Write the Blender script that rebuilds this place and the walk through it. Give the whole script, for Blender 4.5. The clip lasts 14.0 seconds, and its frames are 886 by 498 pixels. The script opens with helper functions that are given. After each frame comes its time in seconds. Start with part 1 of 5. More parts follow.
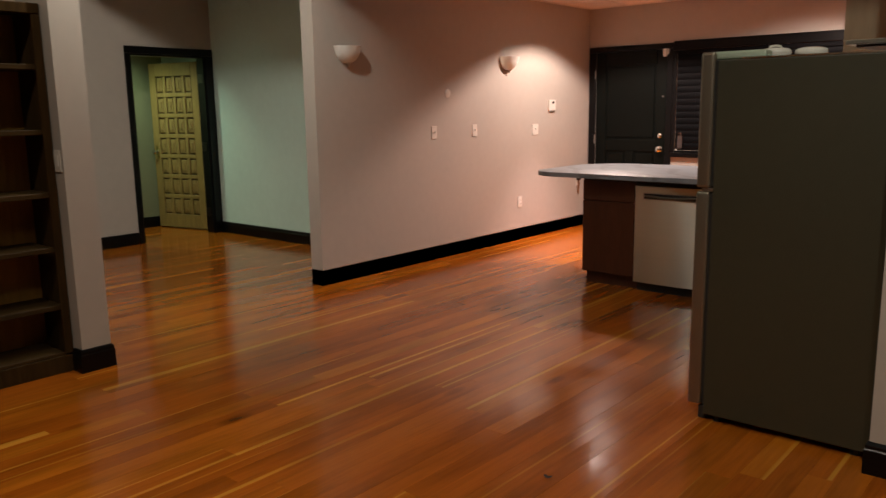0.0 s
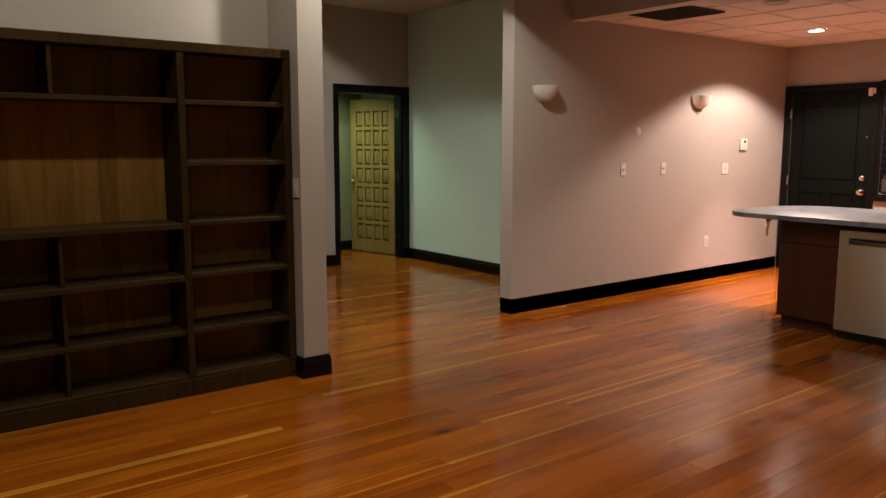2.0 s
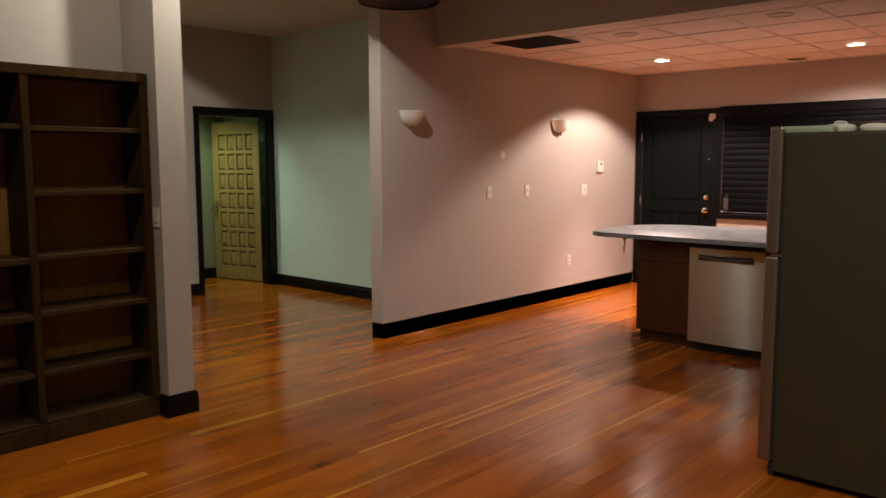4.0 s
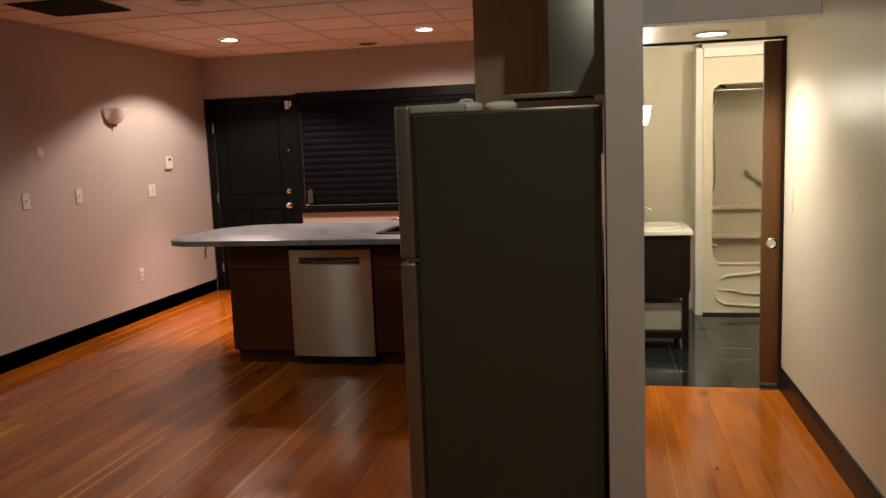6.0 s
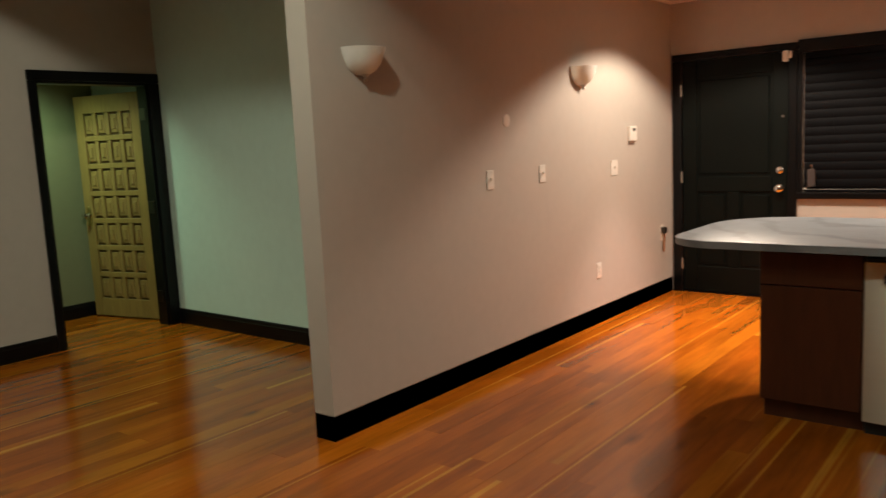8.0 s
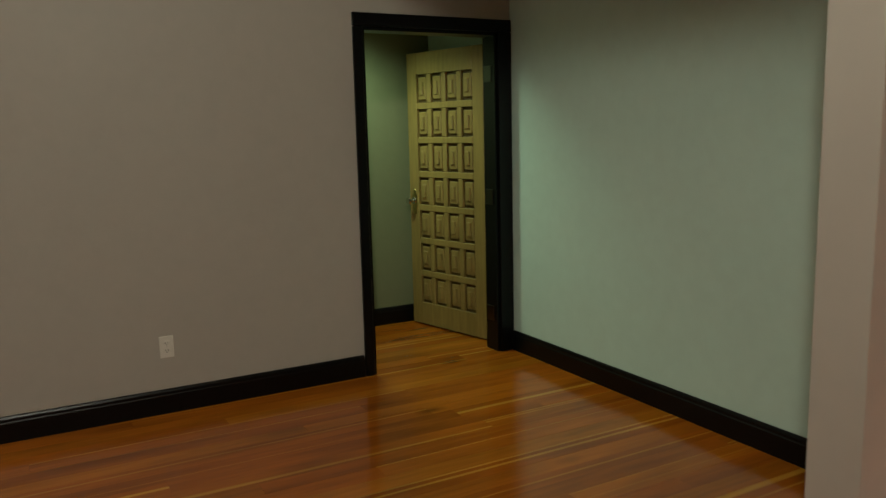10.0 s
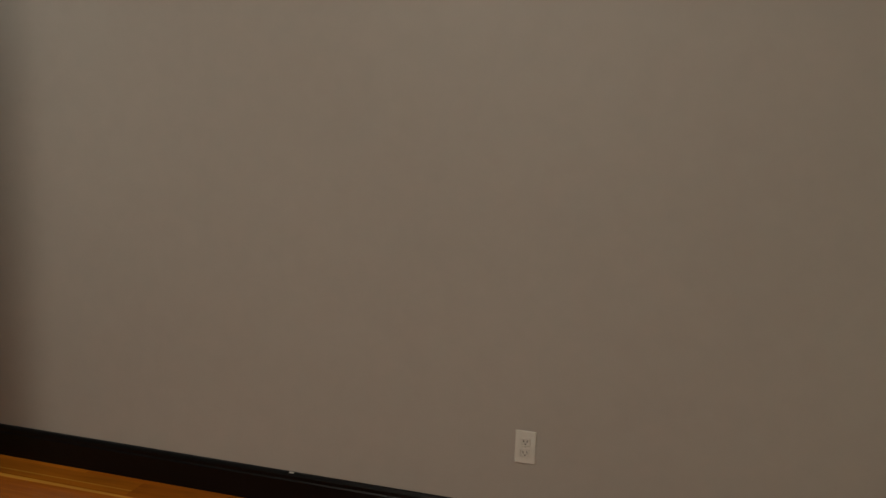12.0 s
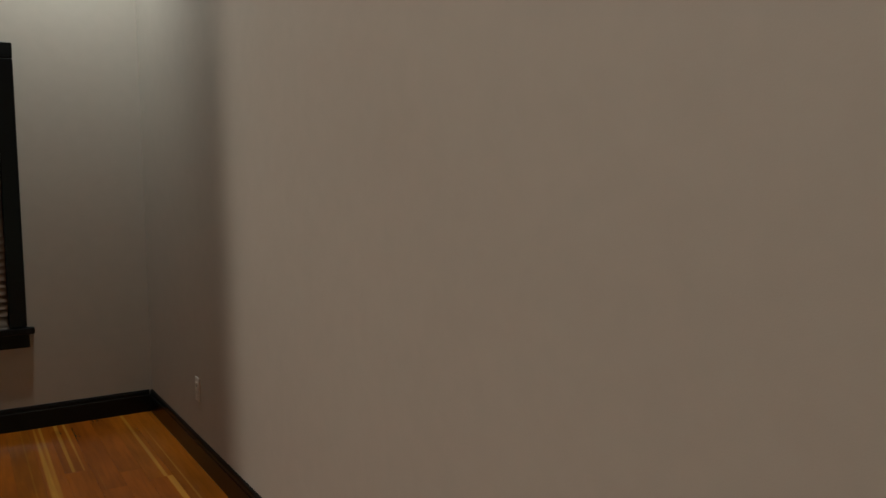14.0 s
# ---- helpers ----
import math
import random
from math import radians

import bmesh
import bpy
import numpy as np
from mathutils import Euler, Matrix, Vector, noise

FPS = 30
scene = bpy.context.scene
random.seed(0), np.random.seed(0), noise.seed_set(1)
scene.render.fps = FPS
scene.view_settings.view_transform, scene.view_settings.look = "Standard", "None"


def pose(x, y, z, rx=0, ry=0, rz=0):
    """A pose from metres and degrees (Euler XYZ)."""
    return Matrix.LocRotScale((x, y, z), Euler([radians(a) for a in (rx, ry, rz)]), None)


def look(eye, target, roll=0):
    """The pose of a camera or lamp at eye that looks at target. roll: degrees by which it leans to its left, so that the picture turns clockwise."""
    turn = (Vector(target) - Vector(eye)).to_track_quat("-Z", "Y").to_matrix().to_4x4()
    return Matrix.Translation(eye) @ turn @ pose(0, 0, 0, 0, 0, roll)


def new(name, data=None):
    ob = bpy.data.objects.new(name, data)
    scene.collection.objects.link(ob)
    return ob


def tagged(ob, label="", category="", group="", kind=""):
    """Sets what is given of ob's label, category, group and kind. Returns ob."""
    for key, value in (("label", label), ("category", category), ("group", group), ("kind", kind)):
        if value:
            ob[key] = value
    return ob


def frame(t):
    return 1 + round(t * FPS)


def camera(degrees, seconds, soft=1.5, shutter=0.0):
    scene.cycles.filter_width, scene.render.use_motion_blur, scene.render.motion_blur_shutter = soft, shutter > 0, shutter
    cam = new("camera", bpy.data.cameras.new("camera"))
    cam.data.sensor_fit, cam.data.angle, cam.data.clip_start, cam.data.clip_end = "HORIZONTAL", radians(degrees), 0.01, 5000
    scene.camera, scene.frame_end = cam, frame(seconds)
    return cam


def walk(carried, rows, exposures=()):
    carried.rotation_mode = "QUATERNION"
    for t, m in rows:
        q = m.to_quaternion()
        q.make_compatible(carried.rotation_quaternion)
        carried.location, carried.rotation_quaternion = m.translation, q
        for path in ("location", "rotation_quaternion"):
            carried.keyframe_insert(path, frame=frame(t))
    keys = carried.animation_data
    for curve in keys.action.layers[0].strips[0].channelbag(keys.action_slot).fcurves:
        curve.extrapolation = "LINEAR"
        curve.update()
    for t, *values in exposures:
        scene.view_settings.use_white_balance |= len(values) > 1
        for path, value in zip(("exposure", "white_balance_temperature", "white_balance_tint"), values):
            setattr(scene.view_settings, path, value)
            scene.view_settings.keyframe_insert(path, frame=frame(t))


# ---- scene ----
cam = camera(58.8, 14.0, soft=1.4, shutter=0.18)
PATH = [
    (0, (4.828, -4.156, 1.434), (3.553, -2.657, 1.079), -0.9),
    (0.5, (4.809, -4.345, 1.431), (3.388, -2.989, 1.059), -0.3),
    (1, (4.85, -4.389, 1.43), (3.295, -3.182, 1.075), -0.1),
    (1.5, (4.834, -4.44, 1.448), (3.273, -3.233, 1.124), -0.2),
    (2, (4.817, -4.49, 1.459), (3.255, -3.271, 1.189), 0.1),
    (2.2, (4.814, -4.496, 1.46), (3.223, -3.309, 1.215), 0.3),
    (4.3, (4.766, -4.49, 1.509), (3.557, -2.912, 1.289), -0.9),
    (4.5, (4.741, -4.462, 1.524), (3.639, -2.808, 1.301), -1.4),
    (5, (4.666, -4.285, 1.521), (3.822, -2.486, 1.297), -1.3),
    (5.5, (4.505, -3.961, 1.511), (3.922, -2.062, 1.279), -1.8),
    (5.8, (4.341, -3.808, 1.494), (3.896, -1.874, 1.243), -2.0),
    (6, (4.209, -3.703, 1.49), (3.809, -1.761, 1.232), -2.2),
    (6.4, (3.979, -3.481, 1.47), (3.522, -1.554, 1.194), -2.4),
    (6.5, (3.924, -3.407, 1.464), (3.424, -1.492, 1.183), -2.5),
    (7, (3.574, -3.119, 1.479), (2.83, -1.282, 1.204), -2.6),
    (7.5, (3.173, -2.827, 1.486), (2.217, -1.093, 1.203), -2.6),
    (8, (2.782, -2.542, 1.457), (1.541, -0.997, 1.184), -2.9),
    (8.5, (2.348, -2.317, 1.442), (0.89, -0.977, 1.163), -2.8),
    (8.7, (2.178, -2.235, 1.443), (0.669, -0.953, 1.162), -2.5),
    (10.8, (0.215, -1.191, 1.466), (-1.679, -0.628, 1.161), -0.3),
    (11, (0.022, -1.095, 1.463), (-1.911, -0.683, 1.157), 0.2),
    (11.5, (-0.356, -0.822, 1.428), (-2.331, -0.857, 1.118), 1.6),
    (12, (-0.667, -0.536, 1.392), (-2.575, -1.073, 1.12), 2.2),
    (12.5, (-1.059, -0.264, 1.334), (-2.779, -1.255, 1.091), 1.9),
    (13, (-1.486, 0.026, 1.336), (-2.945, -1.322, 1.109), 0.2),
    (13.2, (-1.65, 0.101, 1.335), (-3.031, -1.33, 1.126), 0.1),
    (13.5, (-1.894, 0.164, 1.335), (-3.175, -1.363, 1.167), -0.1),
    (13.8, (-2.126, 0.177, 1.336), (-3.28, -1.451, 1.195), 0.5),
    (14, (-2.29, 0.172, 1.339), (-3.341, -1.522, 1.176), -0.7),
]
EXPOSURES = [(0.0, -0.15, 6500, 10), (2.2, -0.05, 6500, 10), (4.5, -0.05, 6500, 10), (5.0, -0.38, 6500, 10), (5.5, -0.5, 6450, 10), (6.0, -0.6, 6450, 10), (6.5, -0.63, 6400, 10), (7.0, -0.4, 6450, 10),
             (7.5, -0.18, 6550, 7), (8.0, -0.18, 6650, -4), (8.7, -0.5, 6650, -4), (10.8, -0.14, 6550, 4), (12.0, -0.10, 6550, 9), (14.0, -0.02, 6500, 10)]
walk(cam, [(t, look(eye, target, roll)) for t, eye, target, roll in PATH], EXPOSURES)

# ---------------------------------------------------------------- light
world = bpy.data.worlds.new("night")
scene.world = world
world.use_nodes = True
world.node_tree.nodes["Background"].inputs[0].default_value = (0.02, 0.025, 0.035, 1)
world.node_tree.nodes["Background"].inputs[1].default_value = 0.15


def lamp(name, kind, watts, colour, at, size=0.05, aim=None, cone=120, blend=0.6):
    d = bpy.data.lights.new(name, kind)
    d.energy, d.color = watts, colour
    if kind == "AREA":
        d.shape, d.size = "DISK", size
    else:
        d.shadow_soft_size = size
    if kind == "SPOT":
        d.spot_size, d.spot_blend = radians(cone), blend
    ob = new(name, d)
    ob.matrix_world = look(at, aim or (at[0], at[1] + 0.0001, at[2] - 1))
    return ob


lamp("living_room_light_and_fill", "SPOT", 280, (1.0, 0.92, 0.80), (1.13, -1.74, 3.44), 0.07, (-3.0, -0.8, 1.1), 124, 1.0)
lamp("living_room_light_spill", "SPOT", 72, (1.0, 0.92, 0.80), (1.13, -1.76, 3.60), 0.032, None, 152, 0.6)
# added fill from behind the camera, with no fixture, for floor and fridge
lamp("living_room_light_and_fill", "SPOT", 290, (1.0, 0.88, 0.70), (3.9, -4.2, 3.57), 0.05, (3.5, -3.0, 0.0), 100, 1.0)
# another added fill, no fixture: lifts the passage header, wall end and hood
lamp("living_room_light_and_fill", "SPOT", 175, (1.0, 0.96, 0.86), (4.95, -2.7, 3.58), 0.05, (4.7, 0.3, 1.9), 84, 0.9)
lamp("bookcase_light", "SPOT", 100, (1.0, 0.90, 0.74), (2.10, -3.45, 3.55), 0.05, (0.4, -3.2, 1.3), 122, 0.9)
lamp("room_light", "SPOT", 135, (0.93, 1.0, 0.94), (-2.80, -4.25, 3.60), 0.06, (-2.9, -4.25, 0.0), 136, 0.8)
lamp("room_light", "SPOT", 34, (0.84, 1.0, 0.90), (-2.75, -2.55, 3.60), 0.10, (-3.05, 1.2, 0.5), 54, 1.0)
# each kitchen reflector throws a wide spill and a narrow core
for lx, ly, cone, edge in ((0.87, 3.08, 130, 0.3), (2.66, 3.26, 158, 0.65)):
    lamp("kitchen_light", "SPOT", 232, (1.0, 0.76, 0.66), (lx, ly, 2.512), 0.03, None, cone, edge)
    lamp("kitchen_light_core", "SPOT", 520, (1.0, 0.66, 0.62), (lx, ly, 2.510), 0.03, None, 62, 0.8)
lamp("hall_light", "SPOT", 205, (1.0, 0.92, 0.79), (4.78, 0.76, 2.012), 0.06, None, 140, 1.0)
lamp("bathroom_light", "POINT", 13, (1.0, 0.92, 0.74), (4.46, 1.85, 1.70), 0.05)
# unseen fill hung near the front wall to brighten the tub recess
lamp("bathroom_fill", "POINT", 46, (1.0, 0.91, 0.76), (5.42, 1.55, 2.15), 0.08)
lamp("back_hall_light", "SPOT", 84, (0.76, 1.0, 0.72), (-3.84, 0.36, 2.36), 0.14, None, 140, 0.8)

# ---------------------------------------------------------------- materials


def material(name, base, rough=0.6, metal=0.0, grain=0.0, scale=30.0, bump=0.0, bump_scale=200.0, vary=0.0, coat=0.0, island=False,
             stretch=(1, 1, 1), specular=0.5):
    """A surface with stains at a large scale, grain at a small one, and fine relief."""
    m = bpy.data.materials.new(name)
    m.use_nodes = True
    nt = m.node_tree
    n, link = nt.nodes, nt.links.new
    b = n["Principled BSDF"]
    b.inputs["Roughness"].default_value = rough
    b.inputs["Metallic"].default_value = metal
    b.inputs["Coat Weight"].default_value = coat
    b.inputs["Coat Roughness"].default_value = 0.12
    b.inputs["Specular IOR Level"].default_value = specular
    co = n.new("ShaderNodeTexCoord")
    mp = n.new("ShaderNodeMapping")
    mp.inputs["Scale"].default_value = stretch
    link(co.outputs["Object"], mp.inputs["Vector"])
    big, small = n.new("ShaderNodeTexNoise"), n.new("ShaderNodeTexNoise")
    big.inputs["Scale"].default_value, small.inputs["Scale"].default_value = scale / 12, scale
    big.inputs["Detail"].default_value, small.inputs["Detail"].default_value = 4, 6
    link(mp.outputs[0], big.inputs["Vector"])
    link(mp.outputs[0], small.inputs["Vector"])
    add = n.new("ShaderNodeMath")
    add.operation = "ADD"
    link(big.outputs["Fac"], add.inputs[0])
    link(small.outputs["Fac"], add.inputs[1])
    last = add.outputs[0]
    if vary:
        r = n.new("ShaderNodeNewGeometry" if island else "ShaderNodeObjectInfo")
        mul = n.new("ShaderNodeMath")
        mul.operation, mul.inputs[1].default_value = "MULTIPLY_ADD", vary
        link(r.outputs["Random Per Island" if island else "Random"], mul.inputs[0])
        link(last, mul.inputs[2])
        last = mul.outputs[0]
    rng = n.new("ShaderNodeMapRange")
    rng.inputs["From Min"].default_value, rng.inputs["From Max"].default_value = 0.6, 1.4 + vary
    rng.inputs["To Min"].default_value, rng.inputs["To Max"].default_value = 1 - grain, 1 + grain
    link(last, rng.inputs["Value"])
    mix = n.new("ShaderNodeMix")
    mix.data_type, mix.blend_type = "RGBA", "MULTIPLY"
    mix.inputs["Factor"].default_value = 1
    mix.inputs["A"].default_value = (*base, 1)
    link(rng.outputs[0], mix.inputs["B"])
    link(mix.outputs["Result"], b.inputs["Base Color"])
    if bump:
        fine = n.new("ShaderNodeTexNoise")
        fine.inputs["Scale"].default_value, fine.inputs["Detail"].default_value = bump_scale, 3
        link(mp.outputs[0], fine.inputs["Vector"])
        bm_ = n.new("ShaderNodeBump")
        bm_.inputs["Strength"].default_value, bm_.inputs["Distance"].default_value = bump, 0.002
        link(fine.outputs["Fac"], bm_.inputs["Height"])
        link(bm_.outputs[0], b.inputs["Normal"])
    return m


def glowing(name, colour, strength):
    m = bpy.data.materials.new(name)
    m.use_nodes = True
    b = m.node_tree.nodes["Principled BSDF"]
    b.inputs["Base Color"].default_value = (0.9, 0.9, 0.9, 1)
    b.inputs["Emission Color"].default_value = (*colour, 1)
    b.inputs["Emission Strength"].default_value = strength
    return m


def fir_floor(name, island):
    """Lacquered fir boards: red-orange heartwood, now and then a yellow sapwood board, long grain and knots."""
    m = bpy.data.materials.new(name)
    m.use_nodes = True
    nt = m.node_tree
    n, link = nt.nodes, nt.links.new
    b = n["Principled BSDF"]
    b.inputs["Specular IOR Level"].default_value = 0.42
    co = n.new("ShaderNodeTexCoord")
    geo = n.new("ShaderNodeNewGeometry")
    rnd_node = n.new("ShaderNodeNewGeometry" if island else "ShaderNodeObjectInfo")
    rnd = rnd_node.outputs["Random Per Island" if island else "Random"]
    # every board takes its grain from a place of its own
    off = n.new("ShaderNodeVectorMath")
    off.operation = "MULTIPLY_ADD"
    off.inputs[1].default_value = (0, 0, 37.0)
    com = n.new("ShaderNodeCombineXYZ")
    link(rnd, com.inputs[2])
    link(com.outputs[0], off.inputs[0])
    link(geo.outputs["Position"], off.inputs[2])
    mp = n.new("ShaderNodeMapping")
    mp.inputs["Scale"].default_value = (1, 0.06, 1)
    link(off.outputs[0], mp.inputs["Vector"])
    grain = n.new("ShaderNodeTexNoise")
    grain.inputs["Scale"].default_value, grain.inputs["Detail"].default_value, grain.inputs["Distortion"].default_value = 55, 5, 0.6
    link(mp.outputs[0], grain.inputs["Vector"])
    mp2 = n.new("ShaderNodeMapping")
    mp2.inputs["Scale"].default_value = (1, 0.22, 1)
    link(off.outputs[0], mp2.inputs["Vector"])
    stain = n.new("ShaderNodeTexNoise")
    stain.inputs["Scale"].default_value, stain.inputs["Detail"].default_value = 5.0, 4
    link(mp2.outputs[0], stain.inputs["Vector"])
    ramp = n.new("ShaderNodeValToRGB")
    ramp.color_ramp.elements[0].position, ramp.color_ramp.elements[0].color = 0.0, (0.284, 0.072, 0.0056, 1)
    ramp.color_ramp.elements[1].position, ramp.color_ramp.elements[1].color = 1.0, (0.400, 0.131, 0.0100, 1)
    for at, c in ((0.30, (0.312, 0.0805, 0.0063, 1)), (0.62, (0.334, 0.0905, 0.0070, 1)), (0.93, (0.356, 0.105, 0.0078, 1))):
        ramp.color_ramp.elements.new(at).color = c
    link(rnd, ramp.inputs[0])
    shade = n.new("ShaderNodeMapRange")
    shade.inputs["From Min"].default_value, shade.inputs["From Max"].default_value = 0.3, 0.7
    shade.inputs["To Min"].default_value, shade.inputs["To Max"].default_value = 0.88, 1.10
    link(grain.outputs["Fac"], shade.inputs["Value"])
    shade2 = n.new("ShaderNodeMapRange")
    shade2.inputs["From Min"].default_value, shade2.inputs["From Max"].default_value = 0.28, 0.6
    shade2.inputs["To Min"].default_value, shade2.inputs["To Max"].default_value = 0.66, 1.12
    link(stain.outputs["Fac"], shade2.inputs["Value"])
    knots = n.new("ShaderNodeTexVoronoi")
    knots.inputs["Scale"].default_value = 1.6
    mp3 = n.new("ShaderNodeMapping")
    mp3.inputs["Scale"].default_value = (1.5, 0.62, 0.0)
    link(geo.outputs["Position"], mp3.inputs["Vector"])
    link(mp3.outputs[0], knots.inputs["Vector"])
    kn = n.new("ShaderNodeMapRange")
    kn.inputs["From Min"].default_value, kn.inputs["From Max"].default_value = 0.02, 0.11
    kn.inputs["To Min"].default_value, kn.inputs["To Max"].default_value = 0.45, 1.0
    link(knots.outputs["Distance"], kn.inputs["Value"])
    mp4 = n.new("ShaderNodeMapping")
    mp4.inputs["Scale"].default_value = (21, 0.09, 1)
    link(off.outputs[0], mp4.inputs["Vector"])
    band = n.new("ShaderNodeTexNoise")
    band.inputs["Scale"].default_value, band.inputs["Detail"].default_value = 1.0, 1
    link(mp4.outputs[0], band.inputs["Vector"])
    edge = n.new("ShaderNodeMapRange")
    edge.inputs["From Min"].default_value, edge.inputs["From Max"].default_value = 0.638, 0.69
    link(band.outputs["Fac"], edge.inputs["Value"])
    sap = n.new("ShaderNodeMix")
    sap.data_type = "RGBA"
    sap.inputs["B"].default_value = (0.50, 0.218, 0.025, 1)
    link(edge.outputs[0], sap.inputs["Factor"])
    link(ramp.outputs[0], sap.inputs["A"])
    last = sap.outputs["Result"]
    for s in (shade, shade2, kn):
        mix = n.new("ShaderNodeMix")
        mix.data_type, mix.blend_type = "RGBA", "MULTIPLY"
        mix.inputs["Factor"].default_value = 1
        link(last, mix.inputs["A"])
        link(s.outputs[0], mix.inputs["B"])
        last = mix.outputs["Result"]
    link(last, b.inputs["Base Color"])
    rr = n.new("ShaderNodeMapRange")
    rr.inputs["From Min"].default_value, rr.inputs["From Max"].default_value = 0.25, 0.75
    rr.inputs["To Min"].default_value, rr.inputs["To Max"].default_value = 0.10, 0.21
    wear = n.new("ShaderNodeTexNoise")
    wear.inputs["Scale"].default_value, wear.inputs["Detail"].default_value = 2.2, 6
    link(geo.outputs["Position"], wear.inputs["Vector"])
    link(wear.outputs["Fac"], rr.inputs["Value"])
    link(rr.outputs[0], b.inputs["Roughness"])
    bump = n.new("ShaderNodeBump")
    bump.inputs["Strength"].default_value, bump.inputs["Distance"].default_value = 0.12, 0.0015
    link(grain.outputs["Fac"], bump.inputs["Height"])
    # the boards have cupped and worn unevenly, so the lacquer is wavy
    mp5 = n.new("ShaderNodeMapping")
    mp5.inputs["Scale"].default_value = (1, 0.45, 1)
    link(off.outputs[0], mp5.inputs["Vector"])
    swell = n.new("ShaderNodeTexNoise")
    swell.inputs["Scale"].default_value, swell.inputs["Detail"].default_value = 13.0, 2
    link(mp5.outputs[0], swell.inputs["Vector"])
    wavy = n.new("ShaderNodeBump")
    wavy.inputs["Strength"].default_value, wavy.inputs["Distance"].default_value = 0.42, 0.0020
    link(swell.outputs["Fac"], wavy.inputs["Height"])
    link(bump.outputs[0], wavy.inputs["Normal"])
    # and every board lies at a slant of its own
    lean = n.new("ShaderNodeTexWhiteNoise")
    lean.noise_dimensions = "1D"
    link(rnd, lean.inputs["W"])
    less = n.new("ShaderNodeVectorMath")
    less.operation = "MULTIPLY_ADD"
    less.inputs[1].default_value, less.inputs[2].default_value = (0.022, 0.010, 0), (-0.011, -0.005, 0)
    link(lean.outputs["Color"], less.inputs[0])
    tilt = n.new("ShaderNodeVectorMath")
    tilt.operation = "ADD"
    link(wavy.outputs[0], tilt.inputs[0])
    link(less.outputs[0], tilt.inputs[1])
    unit = n.new("ShaderNodeVectorMath")
    unit.operation = "NORMALIZE"
    link(tilt.outputs[0], unit.inputs[0])
    link(unit.outputs[0], b.inputs["Normal"])
    return m


WALL = material("greige_wall_paint", (0.41, 0.374, 0.33), 0.62, grain=0.04, scale=14, bump=0.12, bump_scale=260)
SAGE = material("sage_wall_paint", (0.52, 0.665, 0.585), 0.6, grain=0.04, scale=14, bump=0.12, bump_scale=260)
# dimness put into the colour, to hold down the lamp patch through the doorway
BACK_WALL = material("dimmed_olive_wall_paint", (0.175, 0.19, 0.105), 0.6, grain=0.05, scale=14, bump=0.12, bump_scale=260)
CREAM = material("cream_wall_paint", (0.66, 0.605, 0.48), 0.33, grain=0.03, scale=14, bump=0.10, bump_scale=260)
BULK = material("bulkhead_paint", (0.42, 0.40, 0.33), 0.6, grain=0.05, scale=12, bump=0.12)
CEIL = material("ceiling_paint", (0.62, 0.59, 0.52), 0.8, grain=0.04, scale=10, bump=0.2, bump_scale=120)
TILE_C = material("ceiling_tile", (0.84, 0.77, 0.70), 0.9, grain=0.06, scale=60, bump=0.5, bump_scale=420, vary=0.15, island=True)
GRID = material("ceiling_grid", (0.74, 0.67, 0.60), 0.5, grain=0.03)
BLACK = material("black_trim_paint", (0.0028, 0.0028, 0.0030), 0.30, grain=0.25, scale=20, bump=0.10, bump_scale=90, specular=0.24)
DOOR_BLACK = material("black_door_paint", (0.0026, 0.0040, 0.0032), 0.45, grain=0.2, scale=20, bump=0.12, bump_scale=120, specular=0.12)
BLIND = material("black_blind", (0.0016, 0.0018, 0.0024), 0.6, grain=0.15, scale=25, specular=0.08)
FIR = fir_floor("fir_boards", False)
FIR_REST = fir_floor("fir_boards_joined", True)
UNDER = material("subfloor", (0.02, 0.012, 0.007), 0.9, grain=0.2)
WALNUT = material("dark_stained_wood", (0.040, 0.0225, 0.0075), 0.55, grain=0.45, scale=40, bump=0.25, bump_scale=60, stretch=(1, 1, 0.12), specular=0.06)
BACKING = material("brown_plank_backing", (0.190, 0.100, 0.024), 0.5, grain=0.6, scale=26, bump=0.25, bump_scale=50, vary=0.6, stretch=(1, 1, 0.16), specular=0.1)
SHELF_W = material("shelf_wood", (0.044, 0.0262, 0.0098), 0.5, grain=0.35, scale=40, bump=0.2, bump_scale=60, stretch=(1, 0.12, 1), specular=0.08)
CABINET = material("reddish_cabinet_wood", (0.064, 0.0195, 0.0085), 0.36, grain=0.28, scale=36, bump=0.15, bump_scale=60, stretch=(1, 1, 0.15))
STEEL = material("brushed_steel", (0.76, 0.79, 0.70), 0.30, 1.0, grain=0.03, scale=60, bump=0.02, bump_scale=500, stretch=(0.01, 0.01, 1))
CHROME = material("chrome", (0.72, 0.71, 0.68), 0.14, 1.0)
FAUCET = material("dark_brushed_nickel", (0.22, 0.22, 0.19), 0.32, 1.0, grain=0.05)
BRASS = material("aged_brass", (0.52, 0.42, 0.17), 0.32, 1.0, grain=0.08)
NICKEL = material("brushed_nickel", (0.50, 0.48, 0.44), 0.28, 1.0, grain=0.05)
FRIDGE = material("fridge_side_enamel", (0.037, 0.0355, 0.0205), 0.40, grain=0.10, scale=18, bump=0.20, bump_scale=320)
FRIDGE_D = material("fridge_door_steel", (0.27, 0.245, 0.19), 0.36, 0.85, grain=0.06, scale=40, stretch=(1, 1, 0.03))
GASKET = material("dark_gasket", (0.015, 0.015, 0.014), 0.6)
WHITE = material("white_plastic", (0.66, 0.63, 0.57), 0.35, grain=0.03)
PLASTER = material("white_ceramic_shade", (0.80, 0.77, 0.70), 0.38, grain=0.05, scale=30)
